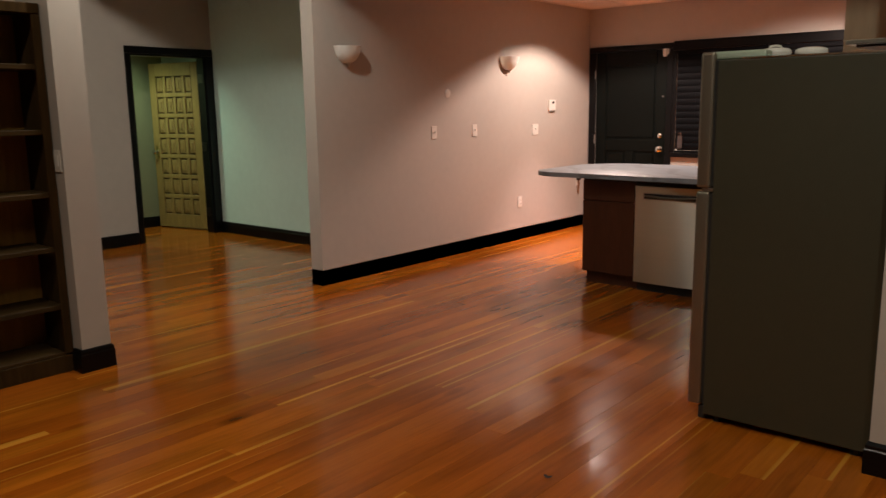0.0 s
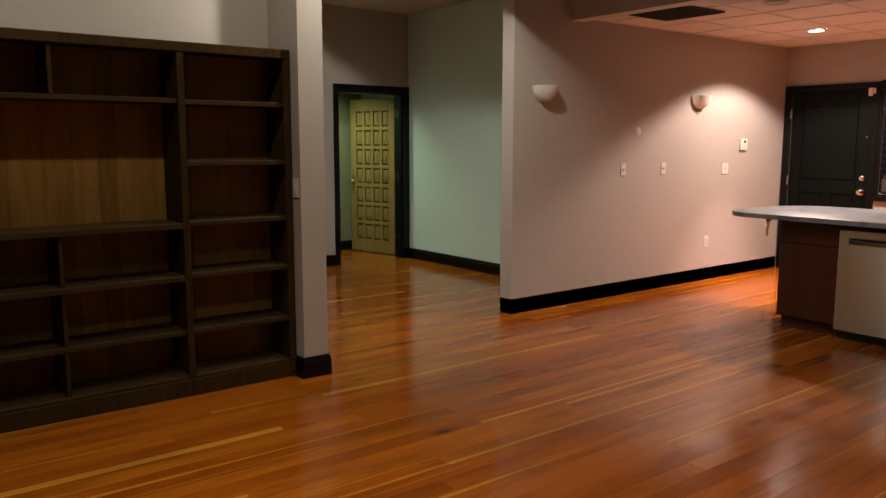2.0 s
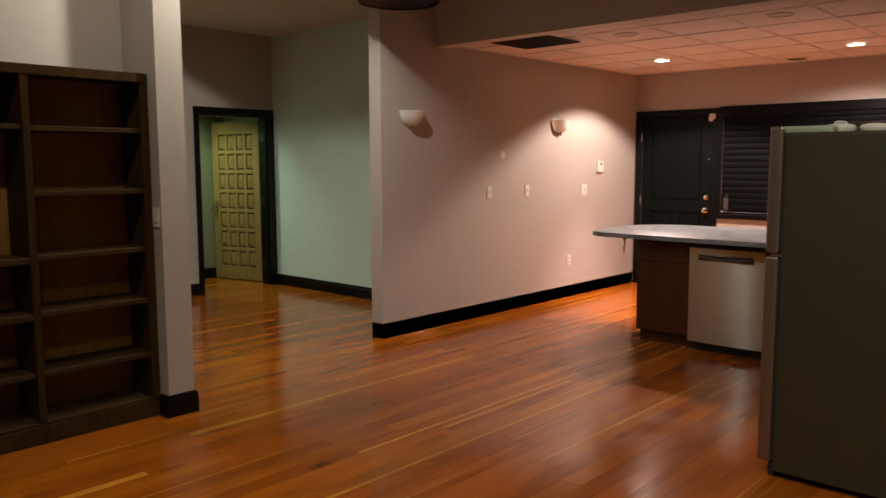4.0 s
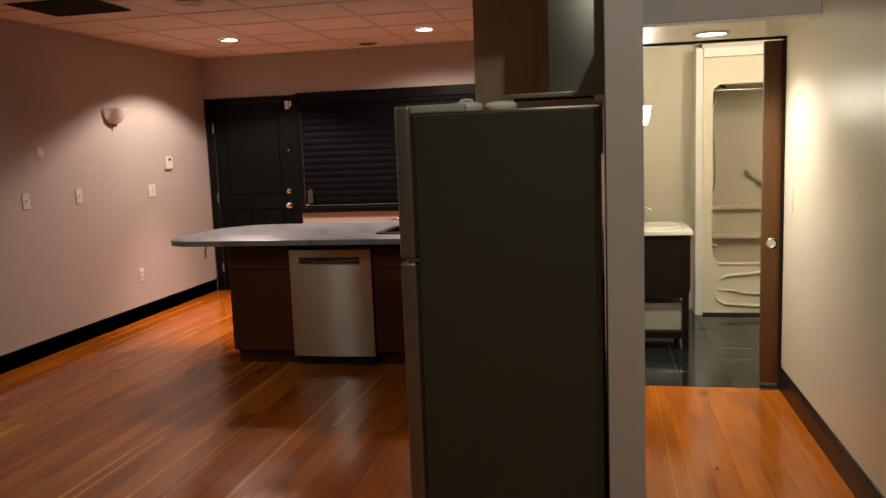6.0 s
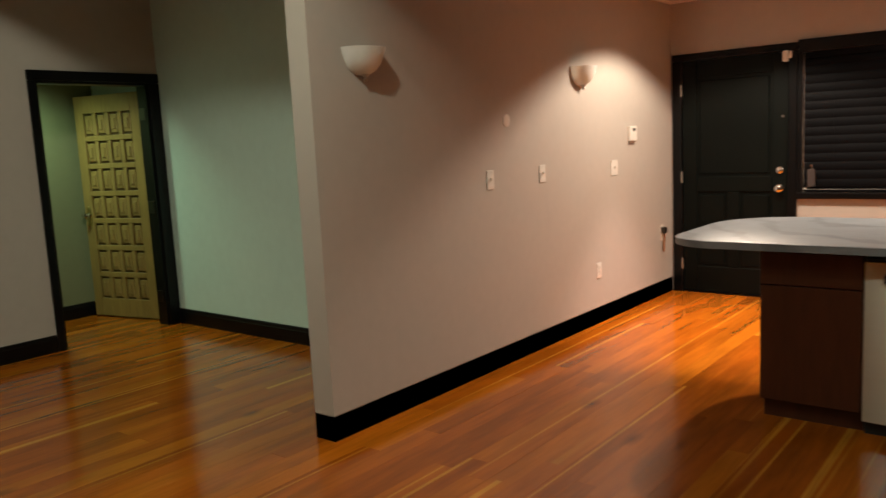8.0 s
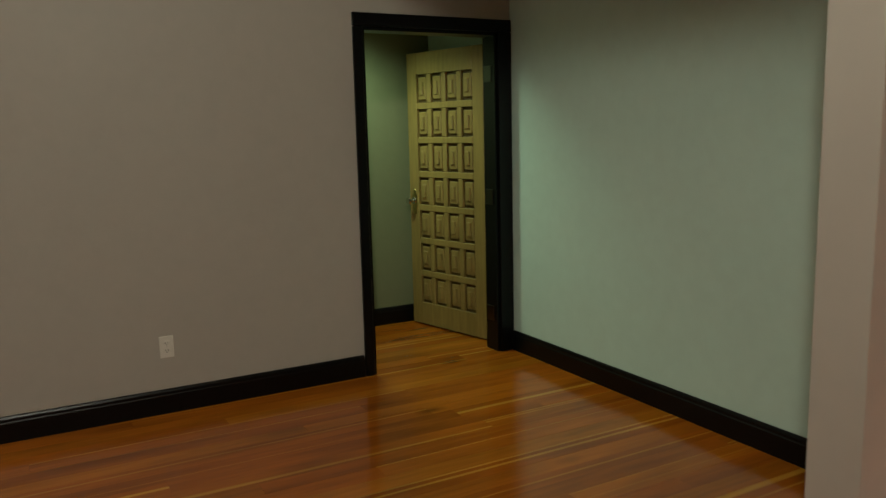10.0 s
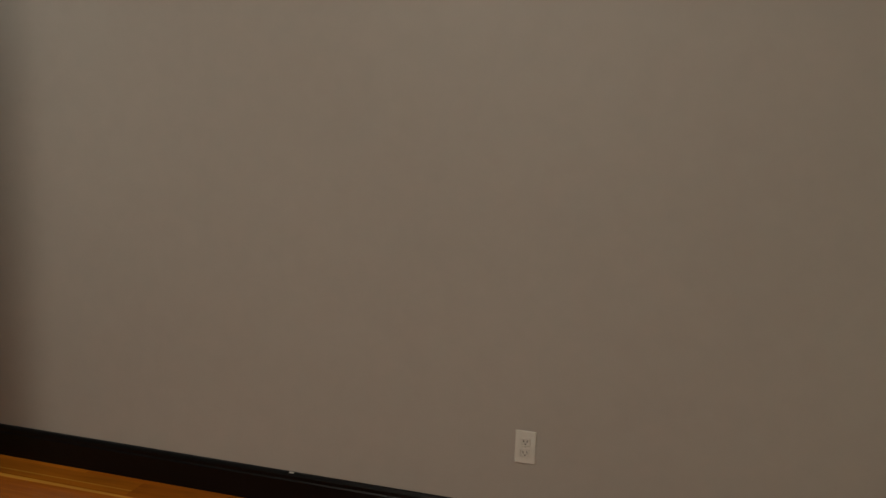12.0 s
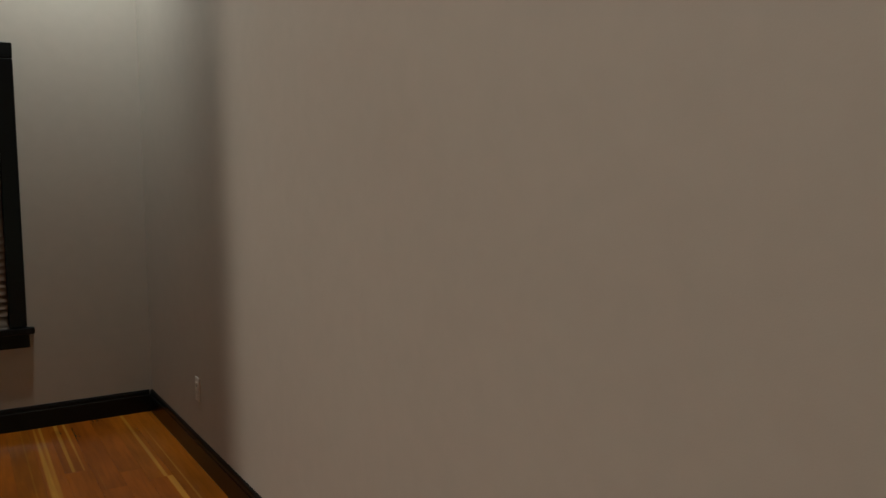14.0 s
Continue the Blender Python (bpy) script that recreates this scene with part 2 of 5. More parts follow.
ALABASTER = material("white_alabaster_glass", (0.66, 0.63, 0.57), 0.34, grain=0.06, scale=26)
ALABASTER.node_tree.nodes["Principled BSDF"].inputs["Subsurface Weight"].default_value = 0.7
ALABASTER.node_tree.nodes["Principled BSDF"].inputs["Subsurface Radius"].default_value = (1, 0.9, 0.8)
ALABASTER.node_tree.nodes["Principled BSDF"].inputs["Subsurface Scale"].default_value = 0.05
PORCELAIN = material("porcelain", (0.62, 0.60, 0.52), 0.18, grain=0.03, coat=0.3)
SLATE = material("black_slate_tile", (0.012, 0.013, 0.013), 0.13, grain=0.7, scale=16, bump=0.55, bump_scale=18, vary=0.6)
GROUT = material("grout", (0.014, 0.014, 0.014), 0.8, grain=0.2)
ACRYLIC = material("cream_tub_acrylic", (0.70, 0.63, 0.48), 0.42, grain=0.03, scale=8)
WHITE_TRIM = material("white_trim_paint", (0.74, 0.71, 0.64), 0.35, grain=0.03)
SLIDER = material("orange_brown_door_wood", (0.098, 0.038, 0.009), 0.36, grain=0.35, scale=30, bump=0.15, bump_scale=50, stretch=(1, 1, 0.1))
OAK = material("yellow_oak", (0.25, 0.175, 0.052), 0.42, grain=0.28, scale=40, bump=0.25, bump_scale=60, stretch=(1, 1, 0.12))
# the same oak darkened: shade of the door's grooves put into the colour
OAK_SHADE = material("oak_groove_shade", (0.085, 0.055, 0.016), 0.6, grain=0.3, scale=40, stretch=(1, 1, 0.12))
SINK = material("black_composite_sink", (0.010, 0.010, 0.011), 0.30, grain=0.3, scale=80)
GUN = material("gunmetal", (0.09, 0.085, 0.08), 0.28, 1.0)
GREY_BOX = material("grey_canvas_box", (0.27, 0.255, 0.20), 0.8, grain=0.12, scale=60, bump=0.3)
TAN = material("tan_leather", (0.22, 0.10, 0.04), 0.6, grain=0.2)
GREENISH = material("frosted_green_plastic", (0.30, 0.36, 0.27), 0.4, grain=0.1)
LED = glowing("lamp_glow", (1.0, 0.93, 0.82), 20.0)
BULB = glowing("bulb_glow", (1.0, 0.90, 0.72), 14.0)
HALL_GLOW = glowing("hall_lamp_glow", (1.0, 0.94, 0.82), 30.0)
HOOD = material("dark_polished_steel", (0.46, 0.48, 0.40), 0.34, 1.0, grain=0.05, scale=60, stretch=(0.02, 0.02, 1))
DARK = material("vent_dark", (0.012, 0.010, 0.009), 0.8)
NIGHT = material("dark_glass", (0.008, 0.009, 0.012), 0.05)


def marble():
    m = material("grey_marble_laminate", (0.235, 0.265, 0.290), 0.38, grain=0.10, scale=20)
    nt = m.node_tree
    n, link = nt.nodes, nt.links.new
    b = n["Principled BSDF"]
    src = b.inputs["Base Color"].links[0].from_socket
    co = n.new("ShaderNodeTexCoord")
    warp = n.new("ShaderNodeTexNoise")
    warp.inputs["Scale"].default_value, warp.inputs["Detail"].default_value = 2.3, 6
    link(co.outputs["Object"], warp.inputs["Vector"])
    wave = n.new("ShaderNodeTexWave")
    wave.inputs["Scale"].default_value, wave.inputs["Distortion"].default_value, wave.inputs["Detail"].default_value = 1.3, 11, 5
    wave.bands_direction = "DIAGONAL"
    link(co.outputs["Object"], wave.inputs["Vector"])
    rg = n.new("ShaderNodeMapRange")
    rg.inputs["From Min"].default_value, rg.inputs["From Max"].default_value = 0.02, 0.22
    rg.inputs["To Min"].default_value, rg.inputs["To Max"].default_value = 0.72, 1.0
    link(wave.outputs["Fac"], rg.inputs["Value"])
    rg2 = n.new("ShaderNodeMapRange")
    rg2.inputs["From Min"].default_value, rg2.inputs["From Max"].default_value = 0.35, 0.65
    rg2.inputs["To Min"].default_value, rg2.inputs["To Max"].default_value = 0.86, 1.06
    link(warp.outputs["Fac"], rg2.inputs["Value"])
    last = src
    for s in (rg, rg2):
        mix = n.new("ShaderNodeMix")
        mix.data_type, mix.blend_type = "RGBA", "MULTIPLY"
        mix.inputs["Factor"].default_value = 1
        link(last, mix.inputs["A"])
        link(s.outputs[0], mix.inputs["B"])
        last = mix.outputs["Result"]
    link(last, b.inputs["Base Color"])
    return m


MARBLE = marble()


def brushed(m, amount):
    """Lengthwise brushing, which draws highlights out into upright streaks."""
    n = m.node_tree.nodes
    b = n["Principled BSDF"]
    t = n.new("ShaderNodeTangent")
    t.direction_type, t.axis = "RADIAL", "Z"
    m.node_tree.links.new(t.outputs[0], b.inputs["Tangent"])
    b.inputs["Anisotropic"].default_value = amount
    b.inputs["Anisotropic Rotation"].default_value = 0.25


brushed(STEEL, 0.96)

# ---------------------------------------------------------------- shaping helpers


def box(bm, x0, x1, y0, y1, z0, z1, bevel=0.0, segments=2):
    vs = [bm.verts.new((x, y, z)) for x in (x0, x1) for y in (y0, y1) for z in (z0, z1)]
    fs = [bm.faces.new([vs[i] for i in q]) for q in ((0, 1, 3, 2), (4, 6, 7, 5), (0, 4, 5, 1), (2, 3, 7, 6), (0, 2, 6, 4), (1, 5, 7, 3))]
    if bevel:
        edges = list({e for f in fs for e in f.edges})
        bmesh.ops.bevel(bm, geom=edges, offset=bevel, segments=segments, profile=0.6, affect="EDGES")
    return bm


def boxed(*a, **k):
    return box(bmesh.new(), *a, **k)


def lathe(bm, profile, at=(0, 0, 0), steps=32, turn=2 * math.pi, start=0.0, axis="z", squash=1.0):
    """Turns a profile of (radius, height) about an axis through at."""
    rings = []
    closed = abs(turn - 2 * math.pi) < 1e-6
    count = steps if closed else steps + 1
    for r, h in profile:
        ring = []
        for i in range(count):
            a = start + turn * i / steps
            u, v = r * math.cos(a), r * math.sin(a) * squash
            p = {"z": (u, v, h), "x": (h, u, v), "y": (u, h, v)}[axis]
            ring.append(bm.verts.new((at[0] + p[0], at[1] + p[1], at[2] + p[2])))
        rings.append(ring)
    for a, b in zip(rings, rings[1:]):
        for i in range(count if closed else count - 1):
            j = (i + 1) % count
            bm.faces.new((a[i], a[j], b[j], b[i]))
    if closed:
        for ring in (rings[0], rings[-1]):
            if (ring[0].co - ring[len(ring) // 2].co).length > 1e-4:
                bm.faces.new(ring)
    return bm


def tube(bm, points, radius, steps=10):
    """A round bar through points."""
    rings = []
    pts = [Vector(p) for p in points]
    for i, p in enumerate(pts):
        way = (pts[min(i + 1, len(pts) - 1)] - pts[max(i - 1, 0)]).normalized()
        side = way.orthogonal().normalized() if i == 0 else (side - way * side.dot(way)).normalized()
        up = way.cross(side)
        rad = radius[i] if isinstance(radius, (list, tuple)) else radius
        rings.append([bm.verts.new(p + rad * (side * math.cos(2 * math.pi * k / steps) + up * math.sin(2 * math.pi * k / steps))) for k in range(steps)])
    for a, b in zip(rings, rings[1:]):
        for i in range(steps):
            j = (i + 1) % steps
            bm.faces.new((a[i], a[j], b[j], b[i]))
    bm.faces.new(rings[0])
    bm.faces.new(rings[-1])
    return bm


def sweep(bm, profile, path):
    """A moulding: a profile of (out, up) carried along a level path of (x, y), with its out side to the right of the path."""
    rows = []
    for i, p in enumerate(path):
        p = Vector(p)
        a = (p - Vector(path[i - 1])).normalized() if i else None
        b = (Vector(path[i + 1]) - p).normalized() if i + 1 < len(path) else None
        na = Vector((a.y, -a.x)) if a else None
        nb = Vector((b.y, -b.x)) if b else None
        if na and nb:
            m = (na + nb).normalized()
            m = m / max(m.dot(na), 0.2)
        else:
            m = na or nb
        rows.append([bm.verts.new((p.x + m.x * o, p.y + m.y * o, u)) for o, u in profile])
    for a, b in zip(rows, rows[1:]):
        for i in range(len(profile)):
            j = (i + 1) % len(profile)
            bm.faces.new((a[i], a[j], b[j], b[i]))
    bm.faces.new(rows[0])
    bm.faces.new(rows[-1])
    return bm


def mesh_of(name, bm, mat, smooth=False):
    bmesh.ops.recalc_face_normals(bm, faces=bm.faces)
    me = bpy.data.meshes.new(name)
    bm.to_mesh(me)
    bm.free()
    me.materials.append(mat)
    if smooth:
        me.polygons.foreach_set("use_smooth", [True] * len(me.polygons))
        me.set_sharp_from_angle(angle=radians(38))
    return me


def part(name, bm, mat, parent, label="", smooth=False):
    ob = new(name, mesh_of(name, bm, mat, smooth))
    ob.parent = parent
    if label:
        tagged(ob, label)
    return ob


def thing(name, at, label, category, group=""):
    ob = new(name)
    ob.empty_display_size = 0.1
    ob.location = at
    bpy.context.view_layer.update()
    return tagged(ob, label, category, group)


def solid(name, bm, mat, label, category, kind="", smooth=False, group=""):
    return tagged(new(name, mesh_of(name, bm, mat, smooth)), label, category, group, kind)


def wall(name, mat, label, *boxes):
    bm = bmesh.new()
    for b in boxes:
        box(bm, *b)
    return solid(name, bm, mat, label, "wall", "structure")

# ---------------------------------------------------------------- the plan
DOOR_X = -3.25      # wall with the carved door
SAGE_Y = 1.248      # sage wall
NORTH_Y = 4.26      # wall with the black door and the blinds
KITCHEN_X = 4.222   # wall behind the fridge
HALL_X0, HALL_X1 = 4.348, 5.225
BATH_Y = 1.085
KITCHEN_Z = 2.53
LOW_Z, HIGH_Z = 3.0, 3.62
STEP_Y = -0.93      # where the lower ceiling begins
T = 0.15

# walls
wall("wall_sconce", WALL, "greige painted partition wall with two sconces", (-T, -0.012, 0.012, NORTH_Y, 0, LOW_Z))
wall("wall_sage", SAGE, "pale sage painted wall beside the carved door", (DOOR_X - 1.25, -T - 0.002, SAGE_Y + 0.012, SAGE_Y + 0.16, 0, LOW_Z))
DL, DR, DH = 0.232, 1.168, 2.06   # opening of the carved door
wall("wall_door", WALL, "greige painted wall with a doorway and outlets",
     (DOOR_X - 0.13, DOOR_X, -4.73, DL, 0, HIGH_Z), (DOOR_X - 0.13, DOOR_X, DR, SAGE_Y + 0.010, 0, HIGH_Z), (DOOR_X - 0.13, DOOR_X, DL, DR, DH, HIGH_Z))
wall("wall_back_hall", BACK_WALL, "back hall wall behind the carved door, its olive paint dimmed",
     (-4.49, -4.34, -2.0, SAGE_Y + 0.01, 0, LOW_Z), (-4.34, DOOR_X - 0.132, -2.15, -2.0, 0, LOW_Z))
wall("wall_south_room", WALL, "greige painted wall with a black-framed window",
     (DOOR_X - 0.13, -2.53, -4.88, -4.73, 0, HIGH_Z), (-1.5, -0.002, -4.88, -4.73, 0, HIGH_Z), (-2.53, -1.5, -4.88, -4.73, 0, 0.58), (-2.53, -1.5, -4.88, -4.73, 2.02, HIGH_Z))
wall("wall_bookcase", WALL, "greige painted wall behind the bookcase", (0.0, 0.17, -7.0, -2.252, 0, HIGH_Z))
wall("wall_column", WALL, "greige painted wall end beside the bookcase", (0.0, 0.552, -2.25, -2.083, 0, HIGH_Z))
wall("wall_south", WALL, "greige painted wall closing the living room", (0.172, 6.0, -7.15, -7.0, 0, HIGH_Z))
wall("wall_east", WALL, "greige painted wall closing the living room", (6.0, 6.15, -7.0, -2.0, 0, HIGH_Z), (HALL_X1 + T + 0.002, 6.0, -2.15, -2.0, 0, HIGH_Z))
wall("wall_hall_east", CREAM, "cream painted wall along the passage", (HALL_X1, HALL_X1 + T, -2.0, BATH_Y + 0.12, 0, HIGH_Z))
wall("wall_kitchen_east", WALL, "greige painted low wall end beside the fridge", (KITCHEN_X, HALL_X0, -0.905, 0.375, 0, 2.045), (KITCHEN_X, HALL_X0, 0.375, NORTH_Y, 0, LOW_Z))
wall("wall_north", WALL, "greige painted kitchen wall with a black door and window",
     (-T, 0.075, NORTH_Y + 0.002, NORTH_Y + T, 0, LOW_Z), (0.075, 0.985, NORTH_Y + 0.002, NORTH_Y + T, 2.035, LOW_Z), (0.985, 1.12, NORTH_Y + 0.002, NORTH_Y + T, 0, LOW_Z),
     (1.12, 3.9, NORTH_Y + 0.002, NORTH_Y + T, 0, 0.92), (1.12, 3.9, NORTH_Y + 0.002, NORTH_Y + T, 2.03, LOW_Z), (3.9, KITCHEN_X + 0.12, NORTH_Y + 0.002, NORTH_Y + T, 0, LOW_Z))
wall("wall_bulkhead", BULK, "painted bulkhead above the kitchen front", (-0.010, KITCHEN_X - 0.002, 0.68, 0.80, KITCHEN_Z - 0.03, LOW_Z))
wall("wall_hall_header", WALL, "greige painted header above the passage", (HALL_X0 + 0.001, HALL_X1 - 0.002, 0.38, 0.50, 2.047, HIGH_Z))
wall("wall_step", BULK, "painted drop between the high and the low ceiling", (DOOR_X + 0.002, HALL_X1 - 0.002, STEP_Y, STEP_Y + 0.08, LOW_Z + 0.002, HIGH_Z - 0.002))

# ceilings
solid("ceiling_living", boxed(DOOR_X - 0.2, 6.2, -7.2, STEP_Y + 0.09, HIGH_Z, HIGH_Z + 0.1), CEIL, "white painted living room ceiling", "ceiling", "structure")
solid("ceiling_low", boxed(-4.5, HALL_X1 + 0.1, STEP_Y + 0.002, NORTH_Y + 0.2, LOW_Z, LOW_Z + 0.1), CEIL, "white painted lower ceiling", "ceiling", "structure")
solid("ceiling_back_hall", boxed(-4.34, DOOR_X - 0.133, -2.0, SAGE_Y + 0.010, 2.42, 2.50), CEIL, "white painted back hall ceiling", "ceiling", "structure")
solid("ceiling_hall", boxed(HALL_X0 + 0.001, HALL_X1 - 0.001, 0.38, BATH_Y + 0.05, 2.03, 2.045), CREAM, "cream painted low passage ceiling", "ceiling", "structure")


def tile_ceiling():
    bm = bmesh.new()
    z = KITCHEN_Z
    x0, x1, y0, y1 = -0.01, KITCHEN_X, 0.80, NORTH_Y
    px, py = 0.61, 0.61
    ox, oy = 0.505, 0.39
    xs = [x0] + [ox + px * i for i in range(0, 8) if x0 < ox + px * i < x1] + [x1]
    ys = [y0] + [y0 + oy + py * i for i in range(0, 8) if y0 < y0 + oy + py * i < y1] + [y1]
    for i, (a, b) in enumerate(zip(xs, xs[1:])):
        for j, (c, d) in enumerate(zip(ys, ys[1:])):
            if b - a < 0.05 or d - c < 0.05:
                continue
            box(bm, a + 0.010, b - 0.010, c + 0.010, d - 0.010, z + 0.004 + random.uniform(0, 0.003), z + 0.02)
    ob = solid("ceiling_tiles", bm, TILE_C, "off-white mineral fibre drop ceiling tiles", "ceiling", "structure")
    g = bmesh.new()
    for x in xs[1:-1]:
        box(g, x - 0.012, x + 0.012, y0, y1, z, z + 0.03)
    for i, (a, b) in enumerate(zip(xs, xs[1:])):
        for y in ys[1:-1]:
            box(g, a + (0.012 if i else 0), b - (0.012 if b < x1 else 0), y - 0.012, y + 0.012, z, z + 0.03)
    box(g, x0, x1, y0 - 0.118, y0 + 0.02, z - 0.032, z - 0.0305)
    box(g, x0, x0 + 0.022, y0 + 0.02, y1, z - 0.002, z + 0.03)
    box(g, x0 + 0.022, x1, y1 - 0.022, y1, z - 0.002, z + 0.03)
    solid("ceiling_grid", g, GRID, "pale metal grid of the drop ceiling", "ceiling", "structure")
    solid("ceiling_kitchen_top", boxed(x0, x1, y0, y1, z + 0.032, z + 0.06), CEIL, "plain deck above the ceiling tiles", "ceiling", "structure")


tile_ceiling()

# baseboards
BB = [(0, 0), (0.016, 0), (0.016, 0.098), (0.012, 0.104), (0.012, 0.117), (0.007, 0.128), (0, 0.131)]


def baseboard(name, path, mat=BLACK, label="black painted moulded baseboard", scale=1.0):
    return solid(name, sweep(bmesh.new(), [(o, u * scale) for o, u in BB], path), mat, label, "baseboard", "structure")


baseboard("baseboard_sconce_wall", [(-0.012, NORTH_Y - 0.004), (-0.012, 0.012), (-T, 0.012), (-T, SAGE_Y - 0.006)])
baseboard("baseboard_sage_wall", [(DOOR_X + 0.022, SAGE_Y + 0.012), (-T - 0.018, SAGE_Y + 0.012)])
baseboard("baseboard_door_wall", [(DOOR_X, -4.73), (DOOR_X, 0.182)])
baseboard("baseboard_south_room", [(-0.002, -4.73), (DOOR_X + 0.018, -4.73)])
baseboard("baseboard_column", [(0.47, -2.252), (0.552, -2.252), (0.552, -2.083), (0.0, -2.083), (0.0, -4.71)])
baseboard("baseboard_back_hall", [(-4.34, -1.98), (-4.34, SAGE_Y - 0.01)])
baseboard("baseboard_fridge_wall", [(KITCHEN_X, -0.885), (KITCHEN_X, -0.905), (HALL_X0, -0.905), (HALL_X0, BATH_Y - 0.002)])
baseboard("baseboard_hall_east", [(HALL_X1, BATH_Y - 0.002), (HALL_X1, -2.0)])
baseboard("baseboard_living", [(6.0, -7.0), (0.19, -7.0)])

# ---------------------------------------------------------------- carved door and casing


def carved_door():
    fr = tagged(new("door_1"), "black painted door frame with an open carved door", "door", "", "structure")
    x = DOOR_X
    part("jamb", boxed(x - 0.131, x + 0.002, DL - 0.0, DL + 0.03, 0, DH), BLACK, fr)
    part("jamb", boxed(x - 0.131, x + 0.002, DR - 0.03, DR, 0, DH), BLACK, fr)
    part("head", boxed(x - 0.131, x + 0.002, DL + 0.03, DR - 0.03, DH - 0.03, DH), BLACK, fr)
    part("casing", boxed(x + 0.001, x + 0.022, 0.186, DL + 0.012, 0, DH - 0.012, bevel=0.004, segments=1), BLACK, fr)
    part("casing", boxed(x + 0.001, x + 0.022, DR - 0.012, SAGE_Y + 0.008, 0, DH - 0.012, bevel=0.004, segments=1), BLACK, fr)
    part("casing", boxed(x + 0.001, x + 0.022, 0.186, SAGE_Y + 0.008, DH - 0.010, DH + 0.065, bevel=0.004, segments=1), BLACK, fr)
    for z in (0.25, 1.02, 1.80):
        part("hinge", boxed(x - 0.12, x - 0.03, DR - 0.036, DR - 0.0305, z - 0.05, z + 0.05, bevel=0.002, segments=1), GUN, fr)
    # leaf in its own frame: hinge edge at x 0, free edge at x W, visible face at y 0
    W, H, D = 0.79, 1.995, 0.056
    leaf = thing("carved_door", (0, 0, 0), "open yellow oak door carved with rows of raised square panels", "door")
    part("slab", boxed(0, W, 0.022, D - 0.022, 0, H), OAK_SHADE, leaf, "oak slab with the groove shade put into its colour")
    cols, rows = 4, 7
    sl, sr, rail = 0.105, 0.105, 0.045
    bot, top = 0.165, 0.155
    pw = (W - sl - sr - rail * (cols - 1)) / cols
    ph = (H - bot - top - rail * (rows - 1)) / rows
    for face in (0, 1):
        y0, y1 = (0.0, 0.0225) if face == 0 else (D - 0.0225, D)
        for nm, r in (("stile", (0, sl, 0, H)), ("stile", (W - sr, W, 0, H)), ("rail", (sl, W - sr, 0, bot)), ("rail", (sl, W - sr, H - top, H))):
            part(nm, boxed(r[0] + 0.0005, r[1] - 0.0005, y0, y1, r[2] + 0.0005, r[3] - 0.0005, bevel=0.003, segments=1), OAK, leaf)
        for j in range(rows - 1):
            z = bot + (j + 1) * ph + j * rail
            part("rail", boxed(sl + 0.0005, W - sr - 0.0005, y0, y1, z, z + rail, bevel=0.004, segments=1), OAK, leaf)
        for j in range(rows):
            z = bot + j * (ph + rail)
            for i in range(cols - 1):
                a = sl + (i + 1) * pw + i * rail
                part("muntin", boxed(a, a + rail, y0, y1, z + 0.0005, z + ph - 0.0005, bevel=0.004, segments=1), OAK, leaf)
            for i in range(cols):
                a = sl + i * (pw + rail)
                bm = bmesh.new()
                # a raised block with a chiselled step
                if face == 0:
                    box(bm, a + 0.014, a + pw - 0.014, 0.006, 0.0225, z + 0.020, z + ph - 0.020, bevel=0.006, segments=1)
                    box(bm, a + 0.036, a + pw - 0.036, -0.006, 0.0062, z + 0.052, z + ph - 0.052, bevel=0.005, segments=1)
                else:
                    box(bm, a + 0.010, a + pw - 0.010, D - 0.0225, D - 0.010, z + 0.012, z + ph - 0.012, bevel=0.005, segments=1)
                part("panel", bm, OAK, leaf)
    kx, kz = W - 0.055, 0.93
    bm = bmesh.new()
    lathe(bm, [(0.030, 0.0), (0.029, -0.004), (0.022, -0.007), (0.0005, -0.007)], (0, 0, 0), 28, axis="y", squash=3.2)
    bm.transform(Matrix.Translation((kx, 0, kz - 0.01)))
    part("lock_plate", bm, BRASS, leaf, "long oval brass lock plate", True)
    bm = bmesh.new()
    lathe(bm, [(0.024, -0.008), (0.022, -0.012), (0.010, -0.016), (0.010, -0.040), (0.022, -0.046), (0.028, -0.058), (0.022, -0.070), (0.0005, -0.073)], (kx, 0, kz), 20, axis="y")
    part("knob", bm, CHROME, leaf, "bright metal door knob", True)
    h, f = Vector((-3.50, 1.21)), Vector((-4.29, 1.03))
    ang = math.degrees(math.atan2(f.y - h.y, f.x - h.x))
    # turn so that the carved face looks towards the doorway
    leaf.matrix_world = pose(h.x, h.y, 0.012, 0, 0, ang) @ Matrix.Diagonal((1, -1, 1, 1))
    return leaf


carved_door()

# ---------------------------------------------------------------- black door, window and blinds


